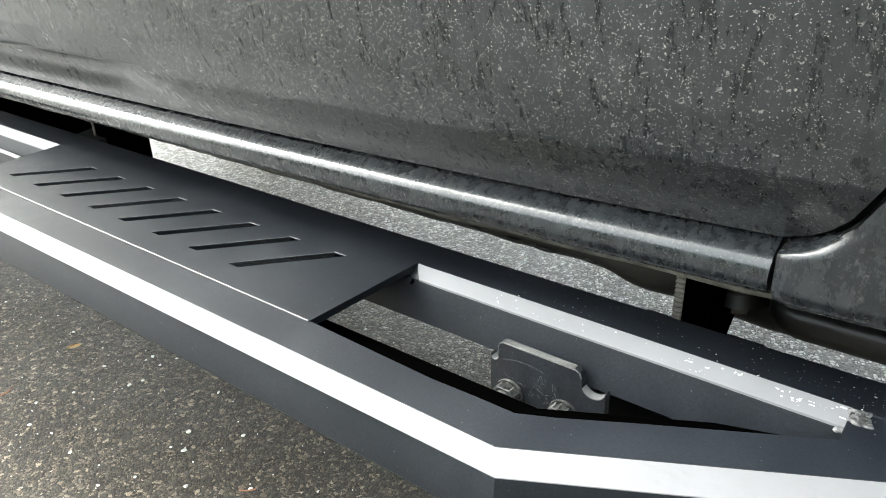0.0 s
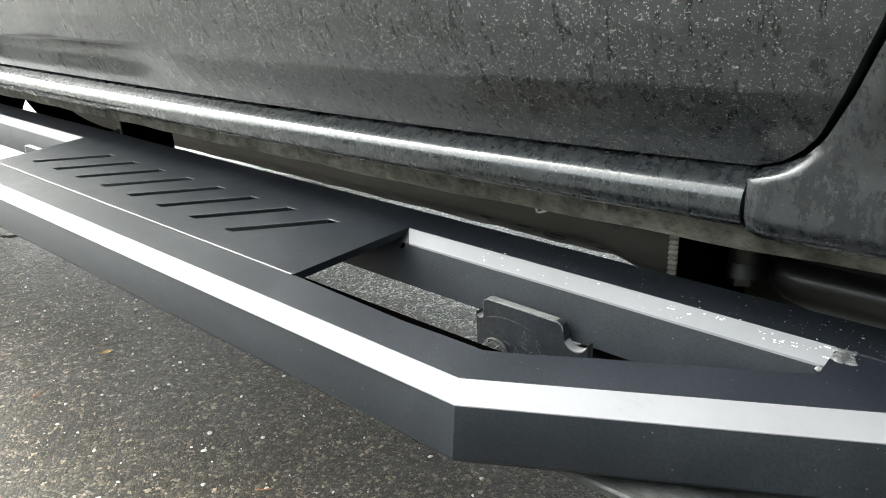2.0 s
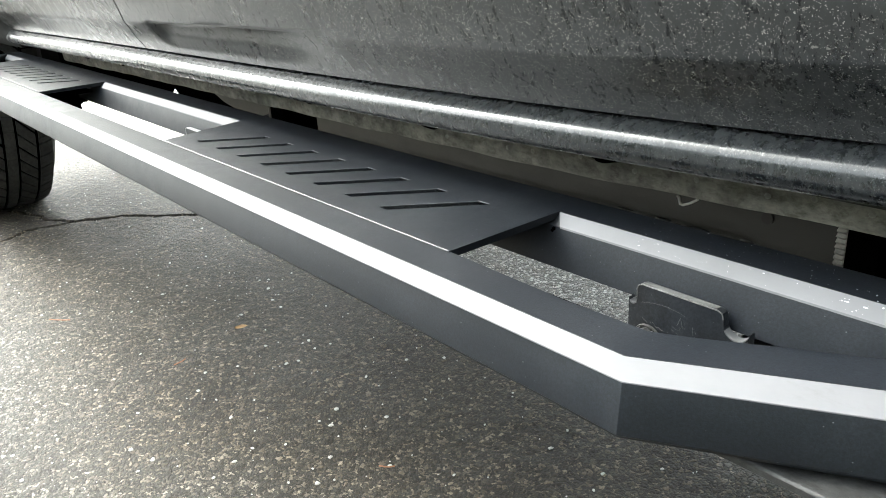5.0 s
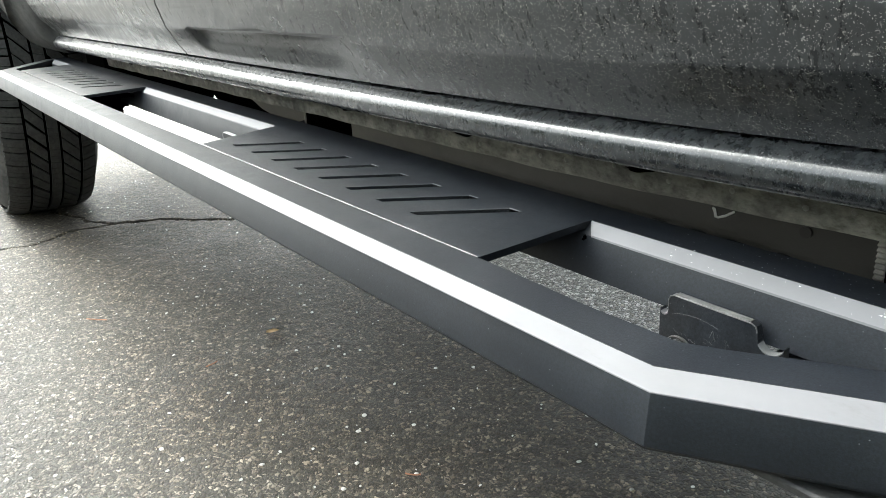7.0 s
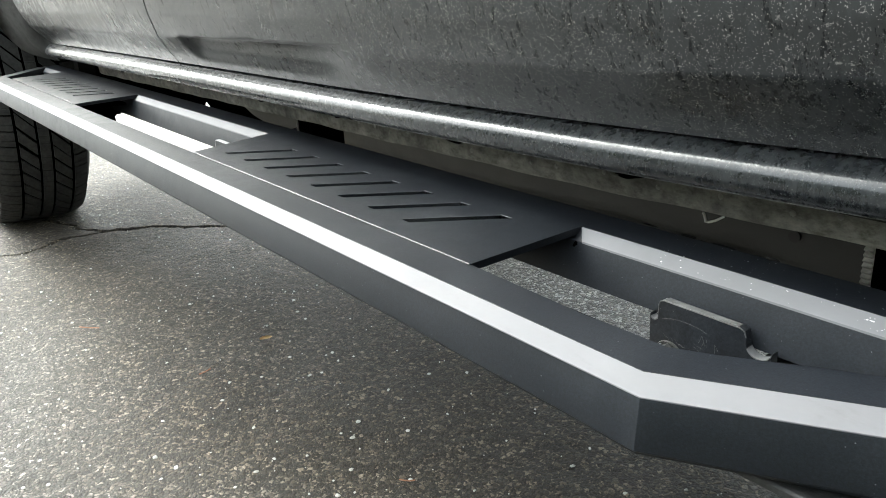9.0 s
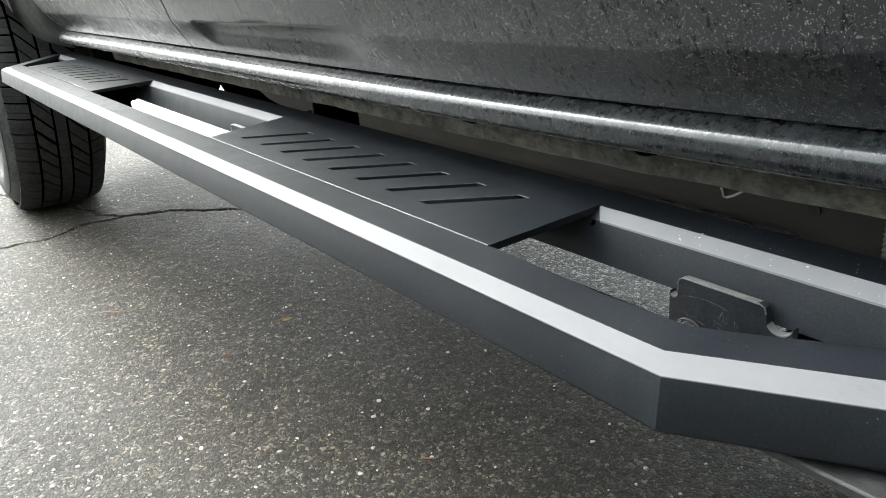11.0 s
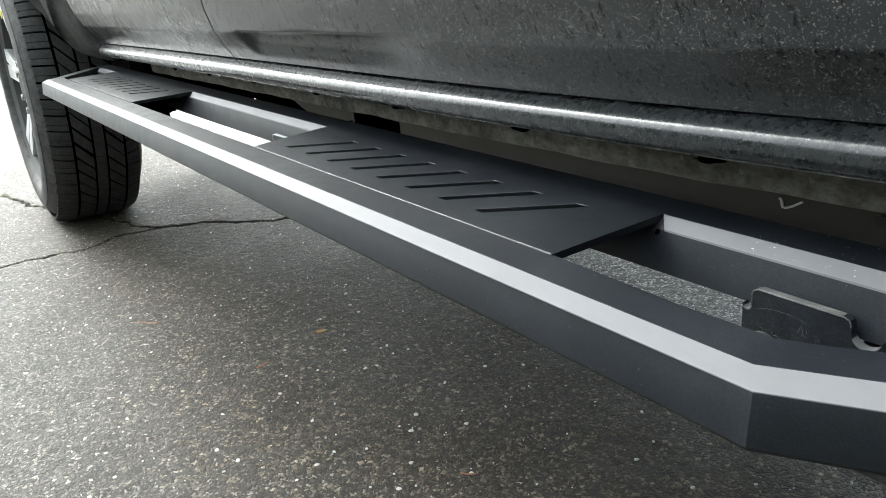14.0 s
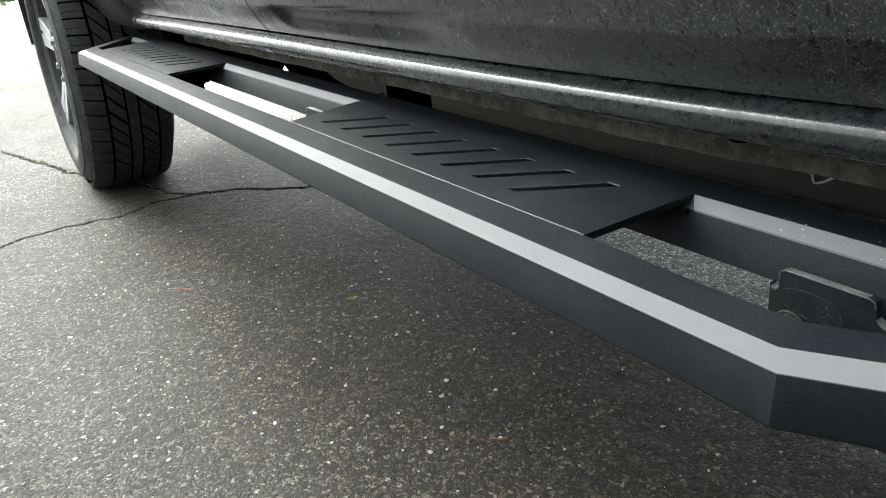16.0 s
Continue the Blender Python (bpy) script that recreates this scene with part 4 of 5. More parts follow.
rounded_box(bm, -0.60, 1.86, -2.02, -0.072, 1.085, 1.15, 0.02, 3)
sweep(bm, [[(x, -0.10 - e, z0), (x, -0.10 - e, z1 - 0.03), (x, -0.22 - e, z1), (x, -1.84 + e, z1), (x, -1.96 + e, z1 - 0.03), (x, -1.96 + e, z0)] for x, z0, z1, e in ((1.86, 1.085, 1.15, 0.0), (2.3, 1.085, 1.14, 0.0), (2.9, 1.085, 1.12, 0.02), (3.12, 0.90, 1.08, 0.05), (3.22, 0.86, 1.00, 0.10))])
part("body_top", bm, M_PAINT, truck, "dusty black painted body top")
# unseen upper cab and bed, added to keep off the sky behind
bm = bmesh.new()
ring = lambda z, dx, dy: [(-0.55 + dx, -0.12 - dy, z), (1.75 - 2.6 * dx, -0.12 - dy, z), (1.75 - 2.6 * dx, -1.97 + dy, z), (-0.55 + dx, -1.97 + dy, z)]
sweep(bm, [ring(1.15, 0, 0), ring(1.45, 0.08, 0.06), ring(1.78, 0.22, 0.16), ring(1.84, 0.32, 0.26)])
part("cab_upper", bm, M_BLACK, truck, "plain dark upper cab")
bm = bmesh.new()
box(bm, -2.45, -0.62, -1.72, -0.36, 0.68, 0.80)
for ya, yb in ((-0.36, -0.08), (-2.0, -1.72)):
    box(bm, -2.45, -1.62, ya, yb, 0.68, 0.975)
for x0, x1, ya, yb in ((-2.45, -0.62, -0.16, -0.08), (-2.45, -0.62, -2.0, -1.92), (-2.45, -2.38, -1.92, -0.16), (-0.69, -0.62, -1.92, -0.16)):
    box(bm, x0, x1, ya, yb, 0.982, 1.20)
box(bm, -2.38, -0.69, -1.92, -0.16, 0.93, 0.98)
part("bed", bm, M_BLACK, truck, "plain dark load bed")
bm = bmesh.new()
box(bm, 1.86, 3.10, -1.70, -0.42, 0.90, 1.08)
part("engine_bay", bm, M_UNDER, truck)

# chassis rail: a deep channel with a folded, chamfered foot and a ragged coating
bm = bmesh.new()
rings = []
for x in np.linspace(-0.6, 1.45, 150):
    dz = 0.0007 * math.sin(x * 47) + 0.0006 * math.sin(x * 113 + 2)
    dz -= 0.010 * float(smooth01(0.135, 0.095, x) * (1 - smooth01(0.06, 0.02, x))) + 0.014 * float(smooth01(0.04, 0.0, x))
    dz += 0.06 * float(smooth01(1.20, 1.42, x))
    rings.append([(x, -0.372, 0.535), (x, -0.366, 0.530), (x, -0.366, 0.424 + dz), (x, -0.3665, 0.4085 + dz), (x, -0.371, 0.4005 + dz), (x, -0.392, 0.386 + dz), (x, -0.457, 0.3525 + dz), (x, -0.464, 0.352 + dz), (x, -0.475, 0.356 + dz), (x, -0.475, 0.535)])
sweep(bm, rings)
rail = part("frame_rail", bm, M_FRAME, truck, "dark coated chassis rail, dusty towards the front", 30)
# drips and flakes of coating along the fold
bm = bmesh.new()
rr = random.Random(31)
for k in range(46):
    x = -0.06 + 0.34 * rr.random()
    w, h = rr.uniform(0.003, 0.016), rr.uniform(0.0012, 0.004)
    t = bmesh.new()
    bmesh.ops.create_icosphere(t, subdivisions=2, radius=1.0)
    merge(bm, t, Matrix.Translation((x, -0.369 - rr.uniform(0, 0.012), 0.407 - rr.uniform(0, 0.009))) @ Matrix.Diagonal((w, 0.004, h, 1)))
part("coating_drips", bm, M_BLACK, rail, "lumpy drips of black coating", 60)
# welded seam lines
for xa, xb, z in ((0.16, 0.30, 0.4565), (-0.02, 0.13, 0.4500)):
    bm = bmesh.new()
    tube(bm, [(xa + (xb - xa) * k / 10, -0.3655, z + 0.001 * math.sin(k * 1.7)) for k in range(11)], 0.0016, 6)
    part("seam", bm, M_FRAME, rail)
# front cross brace, added in black for the dark underbody, a gap under it
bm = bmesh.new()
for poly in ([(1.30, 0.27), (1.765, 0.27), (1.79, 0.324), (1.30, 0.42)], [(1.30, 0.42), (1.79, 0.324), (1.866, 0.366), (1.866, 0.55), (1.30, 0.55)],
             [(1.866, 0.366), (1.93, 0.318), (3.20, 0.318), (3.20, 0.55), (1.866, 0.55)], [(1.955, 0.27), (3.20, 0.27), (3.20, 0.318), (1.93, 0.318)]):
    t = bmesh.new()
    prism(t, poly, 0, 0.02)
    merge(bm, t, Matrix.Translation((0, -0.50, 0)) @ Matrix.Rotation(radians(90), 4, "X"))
part("cross_brace", bm, M_SHADE_BLACK, truck, "added black cross brace for the dark underbody behind the running board", 25)
# black discs on the face paint the dark of holes
for x, z, r in ((0.117, 0.4305, 0.0055), (0.57, 0.44, 0.007), (1.07, 0.44, 0.007)):
    bm = bmesh.new()
    cylinder(bm, r, 0.003, Matrix.Translation((x, -0.3655, z)) @ Matrix.Rotation(radians(-90), 4, "X"), 20)
    part("hole_plug", bm, M_BLACK, rail, "black disc standing for a hole in the rail")
bm = bmesh.new()
tube(bm, [(0.2100, -0.3650, 0.4320), (0.2080, -0.3650, 0.4310), (0.2060, -0.3650, 0.4240), (0.2030, -0.3650, 0.4240), (0.1960, -0.3650, 0.4270), (0.1870, -0.3650, 0.4330)], 0.0013, 6)
part("chalk_mark", bm, M_CHALK, rail, "hooked white chalk mark")

# upright body-mount channels behind the board
def mount(x0, x1, teeth):
    m = tagged(new("body_mount"), "body mount channel with its dark hollow painted black")
    m.parent = truck
    # solid block: the shade inside the channel is put into its black
    bm = bmesh.new()
    yf = -0.2165 if teeth else -0.213
    if teeth:
        # a deep channel that runs back to the chassis rail
        sweep(bm, [[(-0.006, -0.362, z), (0.030, -0.362, z), (x1, yf, z), (x0, yf, z)] for z in (0.395, 0.52)])
    else:
        sweep(bm, [[(x0, -0.262, z), (x1, -0.262, z), (x1, yf, z), (x0, yf, z)] for z in (0.395, 0.52)])
    part("channel", bm, M_SHADE_BLACK, m, "solid black block for the dark inside of a mounting channel")
    if teeth:
        bm = bmesh.new()
        n, z0, z1 = 34, 0.395, 0.52
        pts = []
        for k in range(n):
            z = z0 + (z1 - z0) * k / n
            pts += [(-0.2135, z), (-0.2160, z + 0.45 * (z1 - z0) / n)]
        rows = [[bm.verts.new(p) for p in ((x1, y, z), (x1 + 0.0060, y, z), (x1 + 0.0060, -0.255, z), (x1, -0.255, z))] for y, z in pts]
        for a, b in zip(rows, rows[1:]):
            for q in range(4):
                bm.faces.new((a[q], a[(q + 1) % 4], b[(q + 1) % 4], b[q]))
        part("sawn_plate", bm, M_FLANGE, m, "saw-marked edge of a steel plate", 25)
    else:
        bm = bmesh.new()
        rounded_box(bm, x1, x1 + 0.004, -0.255, -0.211, 0.395, 0.52, 0.001, 1)
        part("side_plate", bm, M_FLANGE, m)


mount(-0.027, -0.0080, True)
mount(0.706, 0.740, False)

# dark underbody tank and tube behind the near mount
bm = bmesh.new()
TANK = [(-0.262, 0.545), (-0.262, 0.477), (-0.2480, 0.4750), (-0.2450, 0.4690), (-0.2465, 0.4590), (-0.262, 0.4460), (-0.300, 0.4250), (-0.345, 0.406), (-0.62, 0.400), (-0.62, 0.545)]
sweep(bm, [[(x, -0.42 + (y + 0.42) * k, 0.485 + (z - 0.485) * k) for y, z in TANK] for x, k in ((-0.60, 1.0), (-0.073, 1.0), (-0.062, 0.975), (-0.055, 0.93), (-0.0515, 0.87), (-0.050, 0.80))])
tank = part("under_tank", bm, M_TANK, truck, "black plastic tank under the cab corner", 60)
bm = bmesh.new()
rr = random.Random(77)
for k in range(60):
    x = -0.075 - 0.13 * rr.random()
    t = bmesh.new()
    bmesh.ops.create_icosphere(t, subdivisions=1, radius=rr.uniform(0.0005, 0.0014))
    merge(bm, t, Matrix.Translation((x, -0.2575 + rr.uniform(-0.002, 0.004), 0.4750)) @ Matrix.Diagonal((1.8, 1, 0.5, 1)))
tagged(part("grit", bm, M_CHIP, tank, "line of pale grit on the tank's ledge"), kind="stuff")
bm = bmesh.new()
up = Matrix.Translation((-0.020, -0.305, 0.0))
cylinder(bm, 0.021, 0.090, up @ Matrix.Translation((0, 0, 0.490)), 24, 0.023)
cylinder(bm, 0.026, 0.010, up @ Matrix.Translation((0, 0, 0.450)), 24, 0.022)
cylinder(bm, 0.011, 0.016, up @ Matrix.Translation((0, 0, 0.440)), 6)
part("mount_bushing", bm, M_TANK, truck, "dark rubber body mount bushing", 40)

# front fender with its arch
WX, WZ = 2.464, 0.418


def arch_pt(a, r):
    return WX + r * math.cos(a), WZ + r * math.sin(a)


bm = bmesh.new()
rows = []
for k in range(41):
    a = radians(172 - 172 * k / 40)
    x0, z0 = arch_pt(a, 0.515)
    inner = (x0, max(z0, 0.532 + 0.18 * (x0 - 1.75)))
    u = k / 40
    ox = 1.745 + 1.25 * u
    oz = 1.08
    if k < 12:
        ox, oz = front_edge(0.51 * k / 12) + 0.008, sill(1.75) + 0.51 * k / 12
    row = []
    for s in np.linspace(0, 1, 9):
        x, z = inner[0] + (ox - inner[0]) * s, inner[1] + (oz - inner[1]) * s
        y = float(body_y(np.array([1.74]), np.array([max(z, 0.58)]))[0]) + 0.03 * (1 - s) ** 2
        row.append((x, y, z))
    rows.append(row)
V = [[bm.verts.new(p) for p in r] for r in rows]
for i in range(12, len(V) - 1):
    for j in range(8):
        bm.faces.new((V[i][j], V[i][j + 1], V[i + 1][j + 1], V[i + 1][j]))
bmesh.ops.delete(bm, geom=[v for v in bm.verts if not v.link_faces], context="VERTS")
part("front_fender", bm, M_PAINT, truck, "dusty black front fender", 50)

# rear foot of the flare: a curved plastic sheet between the door gap and the arch, turned in along its lower edge
FOOT = [(1.700, -0.134, 0.518), (1.800, -0.126, 0.519), (1.880, -0.115, 0.524), (1.930, -0.100, 0.536), (1.935, -0.082, 0.561), (1.905, -0.062, 0.596), (1.925, -0.050, 0.660), (1.975, -0.048, 0.740), (2.040, -0.048, 0.830)]
bm = bmesh.new()
face = []
for i in range(33):
    u = i / 32
    k = u * (len(FOOT) - 1)
    low = Vector([float(np.interp(k, range(len(FOOT)), [p[c] for p in FOOT])) for c in range(3)])
    h = 0.002 + 0.40 * u ** 1.4
    x = front_edge(h) + 0.006
    z = sill(1.74) + h
    gap = Vector((x, float(body_y(np.array([1.74]), np.array([z]))[0]) - 0.003, z))
    row = []
    for s_ in np.linspace(0, 1, 11):
        p = low.lerp(gap, float(s_))
        p.y += 0.010 * math.sin(math.pi * float(s_))
        row.append(p)
    face.append([low + Vector((0, -0.035, 0.004))] + row + [gap + Vector((0, -0.02, 0))])
V = [[bm.verts.new(p) for p in r] for r in face]
for a, b in zip(V, V[1:]):
    for j in range(len(a) - 1):
        bm.faces.new((a[j], a[j + 1], b[j + 1], b[j]))
part("flare_foot", bm, M_FLARE, truck, "dusty dark plastic rear foot of the wheel arch flare", 60)

# plastic arch flare: a thick curved lip with a step
bm = bmesh.new()
rings = []
for k in range(57):
    deg = 161 - 161 * k / 56
    a = radians(deg)
    out = float(smooth01(174, 135, deg)) if deg > 90 else 1.0
    c, s = math.cos(a), math.sin(a)
    P = lambda r, y: (WX + r * c, y, WZ + r * s)
    lip = -0.112 + 0.108 * out
    rings.append([P(0.480, -0.30), P(0.484, lip - 0.012), P(0.490, lip - 0.003), P(0.500, lip), P(0.545, lip - 0.006), P(0.552, lip - 0.020), P(0.610, lip - 0.034 - 0.02 * out), P(0.648, lip - 0.05 - 0.04 * out), P(0.65, -0.30)])
sweep(bm, rings)
part("arch_flare", bm, M_FLARE, truck, "dusty dark plastic wheel arch flare", 40)
bm = bmesh.new()
rings = []
for k in range(33):
    a = radians(166 - 176 * k / 32)
    c, s = math.cos(a), math.sin(a)
    P = lambda r, y: (WX + r * c, y, WZ + r * s)
    rings.append([P(0.478, -0.12), P(0.478, -0.62), P(0.49, -0.62), P(0.49, -0.12)])
sweep(bm, rings)
part("wheel_liner", bm, M_BLACK, truck, "black wheel arch liner", 40)


# ---- front wheel ----
YO = 0.010                                   # outer sidewall
TW = 0.276
RR = 0.296                                   # rim lip


def lathe(bm, prof, seg, closed=True):
    """Turns a closed (radius, y) profile about the wheel's axle."""
    rings = [[(WX + r * math.cos(2 * math.pi * k / seg), y, WZ + r * math.sin(2 * math.pi * k / seg)) for r, y in prof] for k in range(seg)]
    vs = [[bm.verts.new(p) for p in r] for r in rings]
    n = len(prof)
    for i in range(seg):
        a, b = vs[i], vs[(i + 1) % seg]
        for j in range(n if closed else n - 1):
            bm.faces.new((a[j], a[(j + 1) % n], b[(j + 1) % n], b[j]))


bm = bmesh.new()
lathe(bm, [(RR, YO - 0.020), (RR - 0.022, YO - 0.030), (RR - 0.03, YO - TW + 0.03), (RR, YO - TW + 0.02), (RR, YO - TW + 0.035), (RR - 0.017, YO - TW + 0.045), (RR - 0.022, YO - 0.045), (RR - 0.007, YO - 0.036)], 72)
wheel = part("wheel", bm, M_RIM, truck, "silver and black alloy front wheel", 40)
bm = bmesh.new()
prof = [(RR + 0.002, YO - 0.018), (RR + 0.009, YO - 0.007), (RR + 0.020, YO - 0.002), (0.328, YO), (0.345, YO - 0.002), (0.362, YO - 0.0065), (0.3625, YO - 0.0085), (0.378, YO - 0.016), (0.391, YO - 0.027), (0.402, YO - 0.044),
        (0.4085, YO - 0.08), (0.410, YO - TW / 2), (0.4085, YO - TW + 0.08), (0.402, YO - TW + 0.044), (0.391, YO - TW + 0.027), (0.378, YO - TW + 0.016), (0.352, YO - TW + 0.003),
        (0.320, YO - TW), (RR + 0.002, YO - TW + 0.018), (RR - 0.007, YO - TW + 0.05), (RR - 0.007, YO - 0.05)]
lathe(bm, prof, 96)
tyre = part("tyre", bm, M_SIDEWALL, wheel, "black all-terrain tyre with a dusty sidewall", 40)


def crown(y):
    """Radius of the tread at a place across it: flat in the middle, well rounded at the shoulders."""
    u = abs((YO - y) / TW - 0.5)
    return 0.4200 - 0.030 * max(0.0, (u - 0.22) / 0.28) ** 2.2


def tread_block(bm, a0, a1, y0, y1, skew, deep=0.009, n=3):
    """One tread block between two angles that follows the crown, slanted by skew."""
    top, foot = [], []
    for i in range(n + 1):
        s = i / n
        y = y0 + (y1 - y0) * s
        for row, r in ((top, crown(y)), (foot, crown(y) - deep)):
            row.append([bm.verts.new((WX + r * math.cos(a + skew * s), y, WZ + r * math.sin(a + skew * s))) for a in (a0, a1)])
    for i in range(n):
        bm.faces.new((top[i][0], top[i][1], top[i + 1][1], top[i + 1][0]))
        for q in (0, 1):
            bm.faces.new((top[i][q], top[i + 1][q], foot[i + 1][q], foot[i][q]))
    for i in (0, n):
        bm.faces.new((top[i][0], top[i][1], foot[i][1], foot[i][0]))


bm = bmesh.new()
N = 60
step = 2 * math.pi / N
cut = 0.0052 / 0.42
for k in range(N):
    a = k * step
    rj = random.Random(k).uniform(-0.08, 0.08) * step
    for half in (0, 1):
        h0 = a + half * step * 0.5 + cut * (0.35 if half else 0.0)
        h1 = a + (half + 1) * step * 0.5 - cut * (1.0 if half else 0.0)
        tread_block(bm, h0, h1, YO - 0.024, YO - 0.076, 0.012, 0.009, 4)
        tread_block(bm, h0 + 0.2 * step, h1 + 0.2 * step, YO - 0.216, YO - 0.252, -0.012, 0.009, 4)
    tread_block(bm, a + rj, a + rj + step * 0.80, YO - 0.084, YO - 0.126, step * 1.05)
    tread_block(bm, a + 0.5 * step, a + 0.98 * step, YO - 0.133, YO - 0.159, 0.008)
    tread_block(bm, a + 1.02 * step, a + 1.48 * step, YO - 0.133, YO - 0.159, 0.008)
    tread_block(bm, a + 0.3 * step - rj, a + 0.3 * step - rj + step * 0.80, YO - 0.166, YO - 0.208, step * 1.05)
# added black band that paints the tread grooves' shade
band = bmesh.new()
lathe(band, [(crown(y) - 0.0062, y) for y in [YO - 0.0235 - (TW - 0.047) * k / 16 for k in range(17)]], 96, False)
part("groove_band", band, M_SHADE_BLACK, tyre, "added black band for the dark of the tread grooves", 40)
part("tread", bm, M_RUBBER, tyre, "black tread blocks with narrow slanting cuts", 25)

# spokes: six pairs of machined arms with dark pockets
for k in range(6):
    a0 = radians(60 * k + 12)
    bm = bmesh.new()
    for da in (-0.16, 0.16):
        rot = Matrix.Translation((WX, 0, WZ)) @ Matrix.Rotation(-(a0 + da * 0.6), 4, "Y")
        t = bmesh.new()
        ring = lambda r, w, y: [(r, y, -w), (r, y, w), (r, y - 0.035, w * 0.8), (r, y - 0.035, -w * 0.8)]
        sweep(t, [ring(0.05, 0.016, YO - 0.045), ring(0.14, 0.015, YO - 0.036), ring(RR - 0.010, 0.024, YO - 0.026)])
        bmesh.ops.bevel(t, geom=t.edges[:], offset=0.003, segments=2, affect="EDGES")
        merge(bm, t, rot)
    part("spoke", bm, M_ALLOY, wheel, "machined silver twin spoke", 30)
bm = bmesh.new()
lathe(bm, [(0.004, YO - 0.085), (RR - 0.022, YO - 0.085), (RR - 0.022, YO - 0.095), (0.004, YO - 0.095)], 48)
part("barrel", bm, M_RIMDARK, wheel, "dark brake shield behind the spokes")
bm = bmesh.new()
cylinder(bm, 0.045, 0.03, Matrix.Translation((WX, YO - 0.042, WZ)) @ Matrix.Rotation(radians(-90), 4, "X"), 32, 0.040)
part("hub_cap", bm, M_RIMDARK, wheel, "dark round centre cap")
for k in range(6):
    a = radians(60 * k + 30)
    bm = bmesh.new()
    cylinder(bm, 0.011, 0.03, Matrix.Translation((WX + 0.07 * math.cos(a), YO - 0.040, WZ + 0.07 * math.sin(a))) @ Matrix.Rotation(radians(-90), 4, "X"), 6, 0.010)
    part("lug_nut", bm, M_STEEL, wheel, "chrome lug nut", 25)
bm = bmesh.new()
cylinder(bm, 0.011, 0.003, Matrix.Translation((WX - 0.215, YO + 0.0005, WZ + 0.215)) @ Matrix.Rotation(radians(-90), 4, "X"), 16)
part("paint_dot", bm, M_YELLOW, tyre, "yellow paint dot on the sidewall")


# the front wheel is turned and leans a little
wheel.matrix_basis = Matrix.Translation((WX, -0.08, 0)) @ Matrix.Rotation(radians(-1.2), 4, "Z") @ Matrix.Translation((-WX, 0.08, WZ)) @ Matrix.Rotation(radians(3.2), 4, "X") @ Matrix.Translation((0, 0, -WZ))


# the other three wheels, alike
def wheel_copy(m):
    twin = {}
    for src in [wheel] + list(wheel.children_recursive):
        ob = new(src.name.split(".")[0], src.data)
        ob.parent = twin.get(src.parent, truck)
        twin[src] = ob
    twin[wheel].matrix_basis = m


AXLE = Matrix.Translation((WX, -1.03, 0))
half_turn = AXLE @ Matrix.Rotation(math.pi, 4, "Z") @ AXLE.inverted()
to_rear = Matrix.Translation((-3.52, 0, 0))
for m in (half_turn, to_rear, to_rear @ half_turn):
    wheel_copy(m)


# ---- loose things on the ground ----
def ground_z(x, y):
    return float(height(np.array([x]), np.array([y]))[0])


def leaf(x, y, size, turn, mat, label):
    bm = bmesh.new()
    rows = []
    for i in range(9):
        u = i / 8
        w = size * 0.34 * math.sin(math.pi * min(1, u * 0.96 + 0.02)) ** 0.8
        rows.append([bm.verts.new((size * (u - 0.5), s * w * (1 + 0.12 * math.sin(9 * u + s)), 0.002 + size * 0.16 * (abs(s) ** 1.4) * (0.4 + 0.6 * u) + size * 0.1 * (u - 0.5) ** 2)) for s in (-1, -0.5, 0, 0.5, 1)])
    for a, b in zip(rows, rows[1:]):
        for j in range(4):
            bm.faces.new((a[j], a[j + 1], b[j + 1], b[j]))
    bmesh.ops.solidify(bm, geom=bm.faces[:], thickness=0.0006)
    ob = part("fallen_leaf", bm, mat, None, label, 60)
    ob.matrix_world = pose(x, y, ground_z(x, y) + 0.0005, 0, 0, turn)
    return tagged(ob, label, "leaf", "fallen leaves")


leaf(1.091, -0.256, 0.024, 75, M_LEAF, "small curled tan dry leaf on the asphalt")


def needle(x, y, length, turn):
    bm = bmesh.new()
    tube(bm, [(-length / 2, 0, 0.0022), (-length / 6, 0.002, 0.0030), (length / 6, 0.001, 0.0032), (length / 2, -0.003, 0.0020)], 0.0011, 6)
    ob = part("dry_twig", bm, M_NEEDLE, None)
    ob.matrix_world = pose(x, y, ground_z(x, y) + 0.001, 0, 0, turn)
    tagged(ob, "thin reddish dry twig on the asphalt", "twig", "dry twigs")


for x, y, l, a in ((1.415, -0.004, 0.048, 43), (1.05, -0.115, 0.024, 110), (0.545, -0.207, 0.022, 50)):
    needle(x, y, l, a)

# pale stone chips bedded in the surface: the larger ones where they lie, and many fine ones
LARGE = [(1.546, 0.157), (1.516, 0.1), (1.474, 0.016), (1.709, 0.029), (1.837, 0.149), (1.212, -0.38), (1.154, -0.359), (1.112, -0.355), (0.948, -0.323), (0.99, -0.255),
         (0.895, -0.27), (0.903, -0.25), (0.764, -0.325), (0.757, -0.407), (0.713, -0.457), (0.718, -0.236), (0.687, -0.205), (0.643, -0.278), (0.481, -0.49), (0.623, -0.163),
         (0.589, -0.12), (0.546, -0.213), (0.413, -0.4), (0.326, -0.407), (0.857, 0.042), (0.809, 0.027), (0.715, -0.058), (0.904, 0.184), (0.921, 0.214), (0.963, 0.257),
         (0.949, -0.001), (1.341, -0.128), (0.935, -0.099), (0.984, -0.133), (0.825, -0.105), (0.882, 0.224), (0.839, 0.185), (0.943, 0.301), (0.798, 0.053), (1.375, 0.239), (0.667, 0.003)]
rr = random.Random(21)
verts, faces = [], []


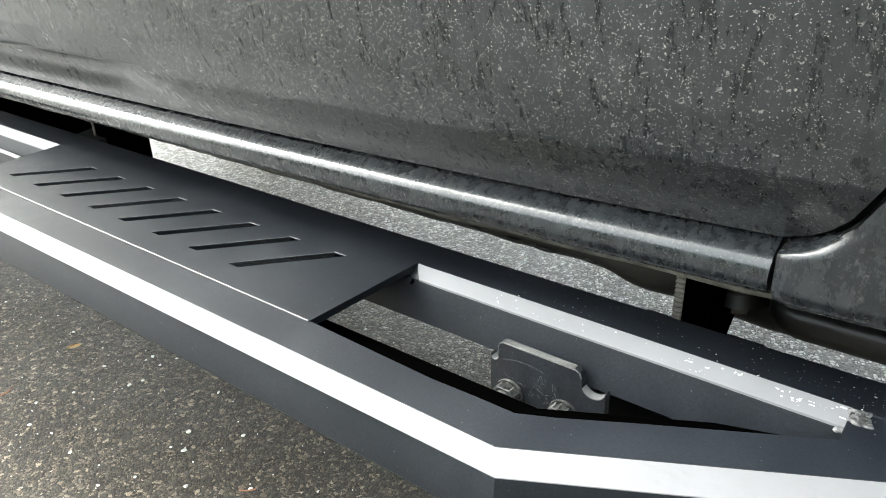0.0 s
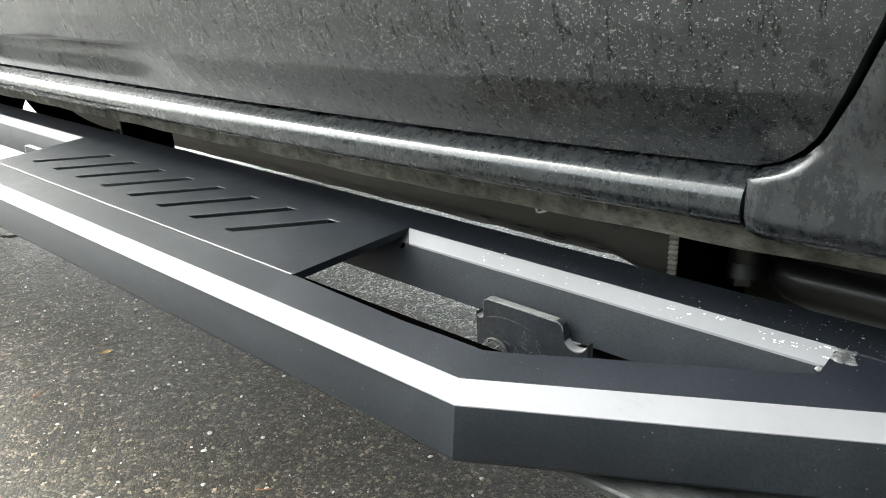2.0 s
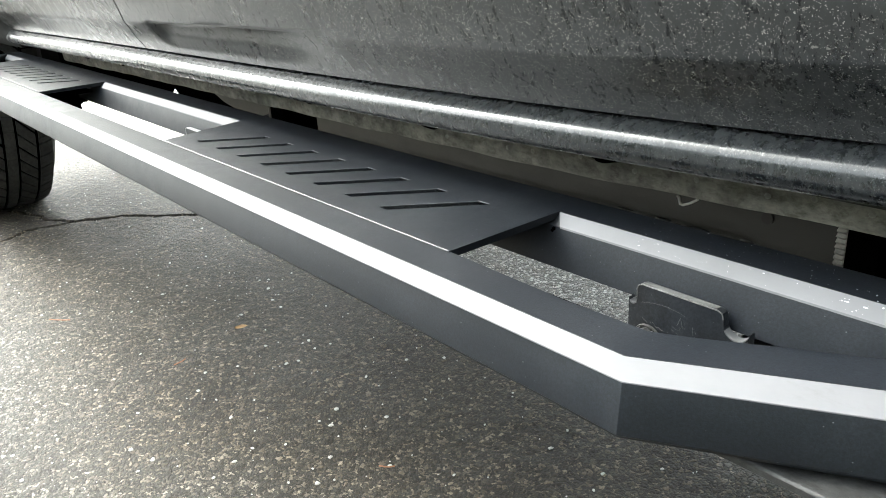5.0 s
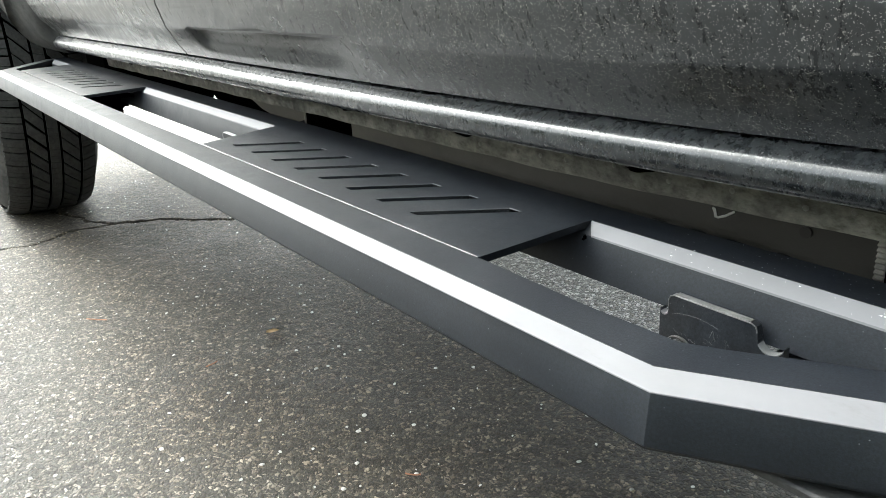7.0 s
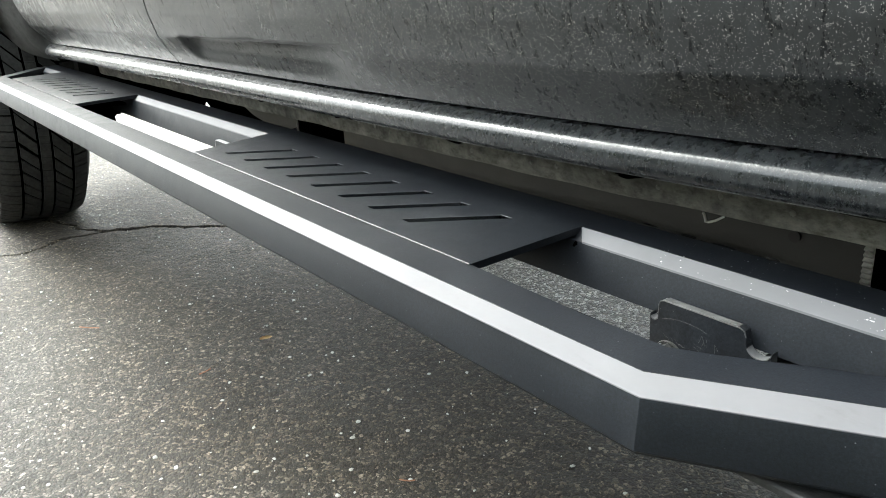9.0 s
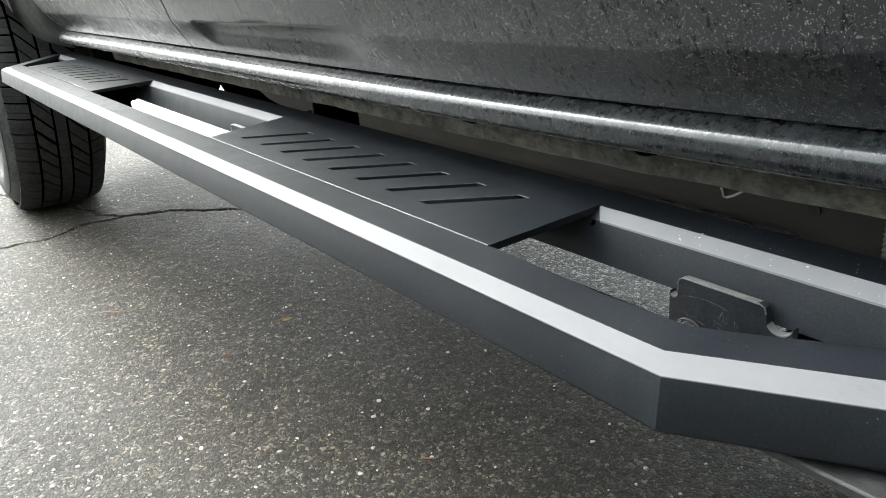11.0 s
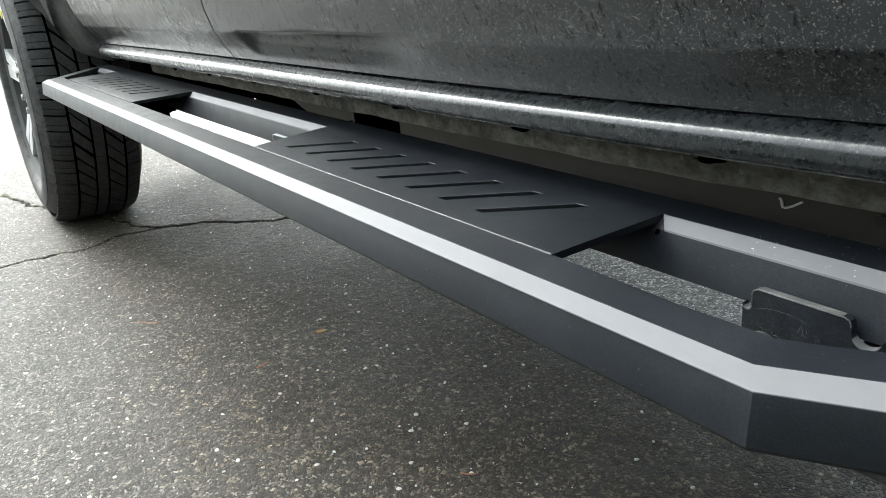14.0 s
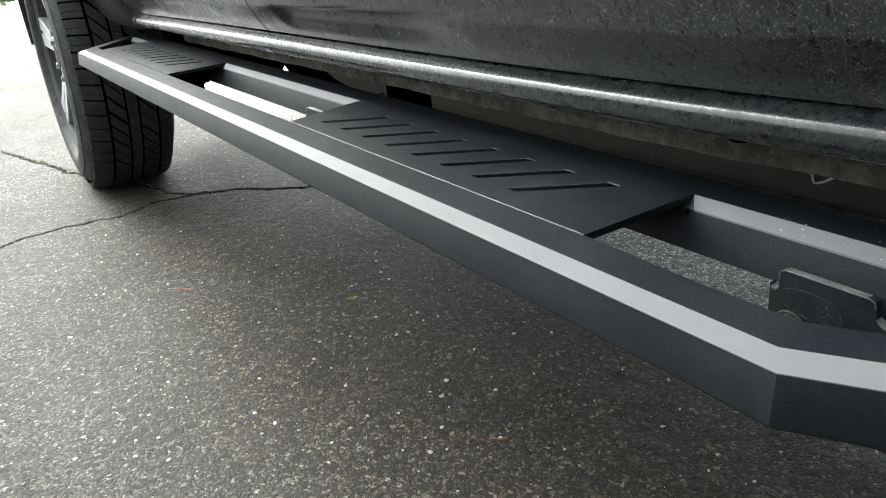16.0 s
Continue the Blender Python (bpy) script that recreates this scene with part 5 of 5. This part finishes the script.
def stone(x, y, r):
    ex, an = rr.uniform(0.55, 1.0), rr.uniform(0, 3.14)
    zc = ground_z(x, y)
    n = 7
    b0 = len(verts)
    ring = [(rr.uniform(0.7, 1.15) * r, 2 * math.pi * (i + rr.uniform(-0.25, 0.25)) / n) for i in range(n)]
    for lift, sc in ((-0.001, 1.0), (0.0009, 0.95), (0.0016, 0.55)):
        for q, t in ring:
            u, v = q * sc * math.cos(t), q * sc * ex * math.sin(t)
            verts.append((x + u * math.cos(an) - v * math.sin(an), y + u * math.sin(an) + v * math.cos(an), zc + lift * (0.6 + r * 180)))
    for l in range(2):
        for i in range(n):
            faces.append((b0 + l * n + i, b0 + l * n + (i + 1) % n, b0 + (l + 1) * n + (i + 1) % n, b0 + (l + 1) * n + i))
    faces.append(tuple(b0 + 2 * n + i for i in range(n)))


for x, y in LARGE:
    stone(x, y, rr.uniform(0.0032, 0.0048))
for k in range(2000):
    stone(rr.uniform(0.1, 3.2), rr.uniform(-1.45, 0.75), 0.0011 + 0.0026 * rr.random() ** 4)
me = bpy.data.meshes.new("stone_chips")
me.from_pydata(verts, [], faces)
me.materials.append(M_CHIP)
tagged(new("stone_chips", me), "pale stone chips bedded in the asphalt", "gravel", kind="stuff")

# a little moss in the far crack
verts, faces = [], []
for k in range(110):
    t = rr.random()
    x, y = (2.6 + 0.75 * t + rr.gauss(0, 0.006), 0.0 + 0.2 * t + rr.gauss(0, 0.006))
    r, zc = rr.uniform(0.002, 0.006), ground_z(x, y)
    b0 = len(verts)
    for i in range(5):
        verts.append((x + r * math.cos(1.26 * i), y + r * math.sin(1.26 * i), zc - 0.001))
    verts.append((x, y, zc + r * 0.8))
    for i in range(5):
        faces.append((b0 + i, b0 + (i + 1) % 5, b0 + 5))
me = bpy.data.meshes.new("moss")
me.from_pydata(verts, [], faces)
me.materials.append(M_MOSS)
tagged(new("moss", me), "tufts of moss in a crack", "moss", kind="stuff")

# far verge of low shrubs
verts, faces = [], []
for k in range(5000):
    x, y = 17 + rr.gauss(0, 0.7), rr.uniform(-14, 26)
    top = 0.9 + 0.5 * math.sin(y * 1.3) + 0.3 * math.sin(y * 3.1 + 1)
    z = rr.random() ** 0.7 * top
    s = rr.uniform(0.05, 0.13)
    n = Vector((rr.gauss(0, 1), rr.gauss(0, 1), rr.gauss(0, 1))).normalized()
    a = n.orthogonal().normalized()
    b = n.cross(a)
    b0 = len(verts)
    for u, v in ((-1, 0), (0, -0.45), (1, 0), (0, 0.45)):
        p = Vector((x, y, z)) + s * (u * a + v * b)
        verts.append((p.x, p.y, max(0.0, p.z)))
    faces.append((b0, b0 + 1, b0 + 2, b0 + 3))
me = bpy.data.meshes.new("shrubs")
me.from_pydata(verts, [], faces)
me.materials.append(M_HEDGE)
tagged(new("shrubs", me), "yellow-green low shrubs along the far verge", "shrubs", kind="stuff")

# tall unseen hedge added behind the camera to block low sky and darken reflections
verts, faces = [], []
for k in range(16000):
    if k < 9000:
        x, y = rr.uniform(-5, 9), 6.5 + rr.gauss(0, 0.35)
    else:
        x, y = -4.6 + rr.gauss(0, 0.35), rr.uniform(-1.5, 6.8)
    z = rr.uniform(0, 2.85 if k < 9000 else 4.0) + 0.2 * math.sin(k)
    s = rr.uniform(0.10, 0.24)
    n = Vector((rr.gauss(0, 1), rr.gauss(0, 1), rr.gauss(0, 1))).normalized()
    a = n.orthogonal().normalized()
    b = n.cross(a)
    b0 = len(verts)
    for u, v in ((-1, 0), (0, -0.5), (1, 0), (0, 0.5)):
        p = Vector((x, y, z)) + s * (u * a + v * b)
        verts.append((p.x, p.y, max(0.0, p.z)))
    faces.append((b0, b0 + 1, b0 + 2, b0 + 3))
me = bpy.data.meshes.new("hedge")
me.from_pydata(verts, [], faces)
me.materials.append(M_HEDGE)
tagged(new("hedge", me), "unseen dark green hedge added to block low sky and darken reflections", "hedge", kind="stuff")
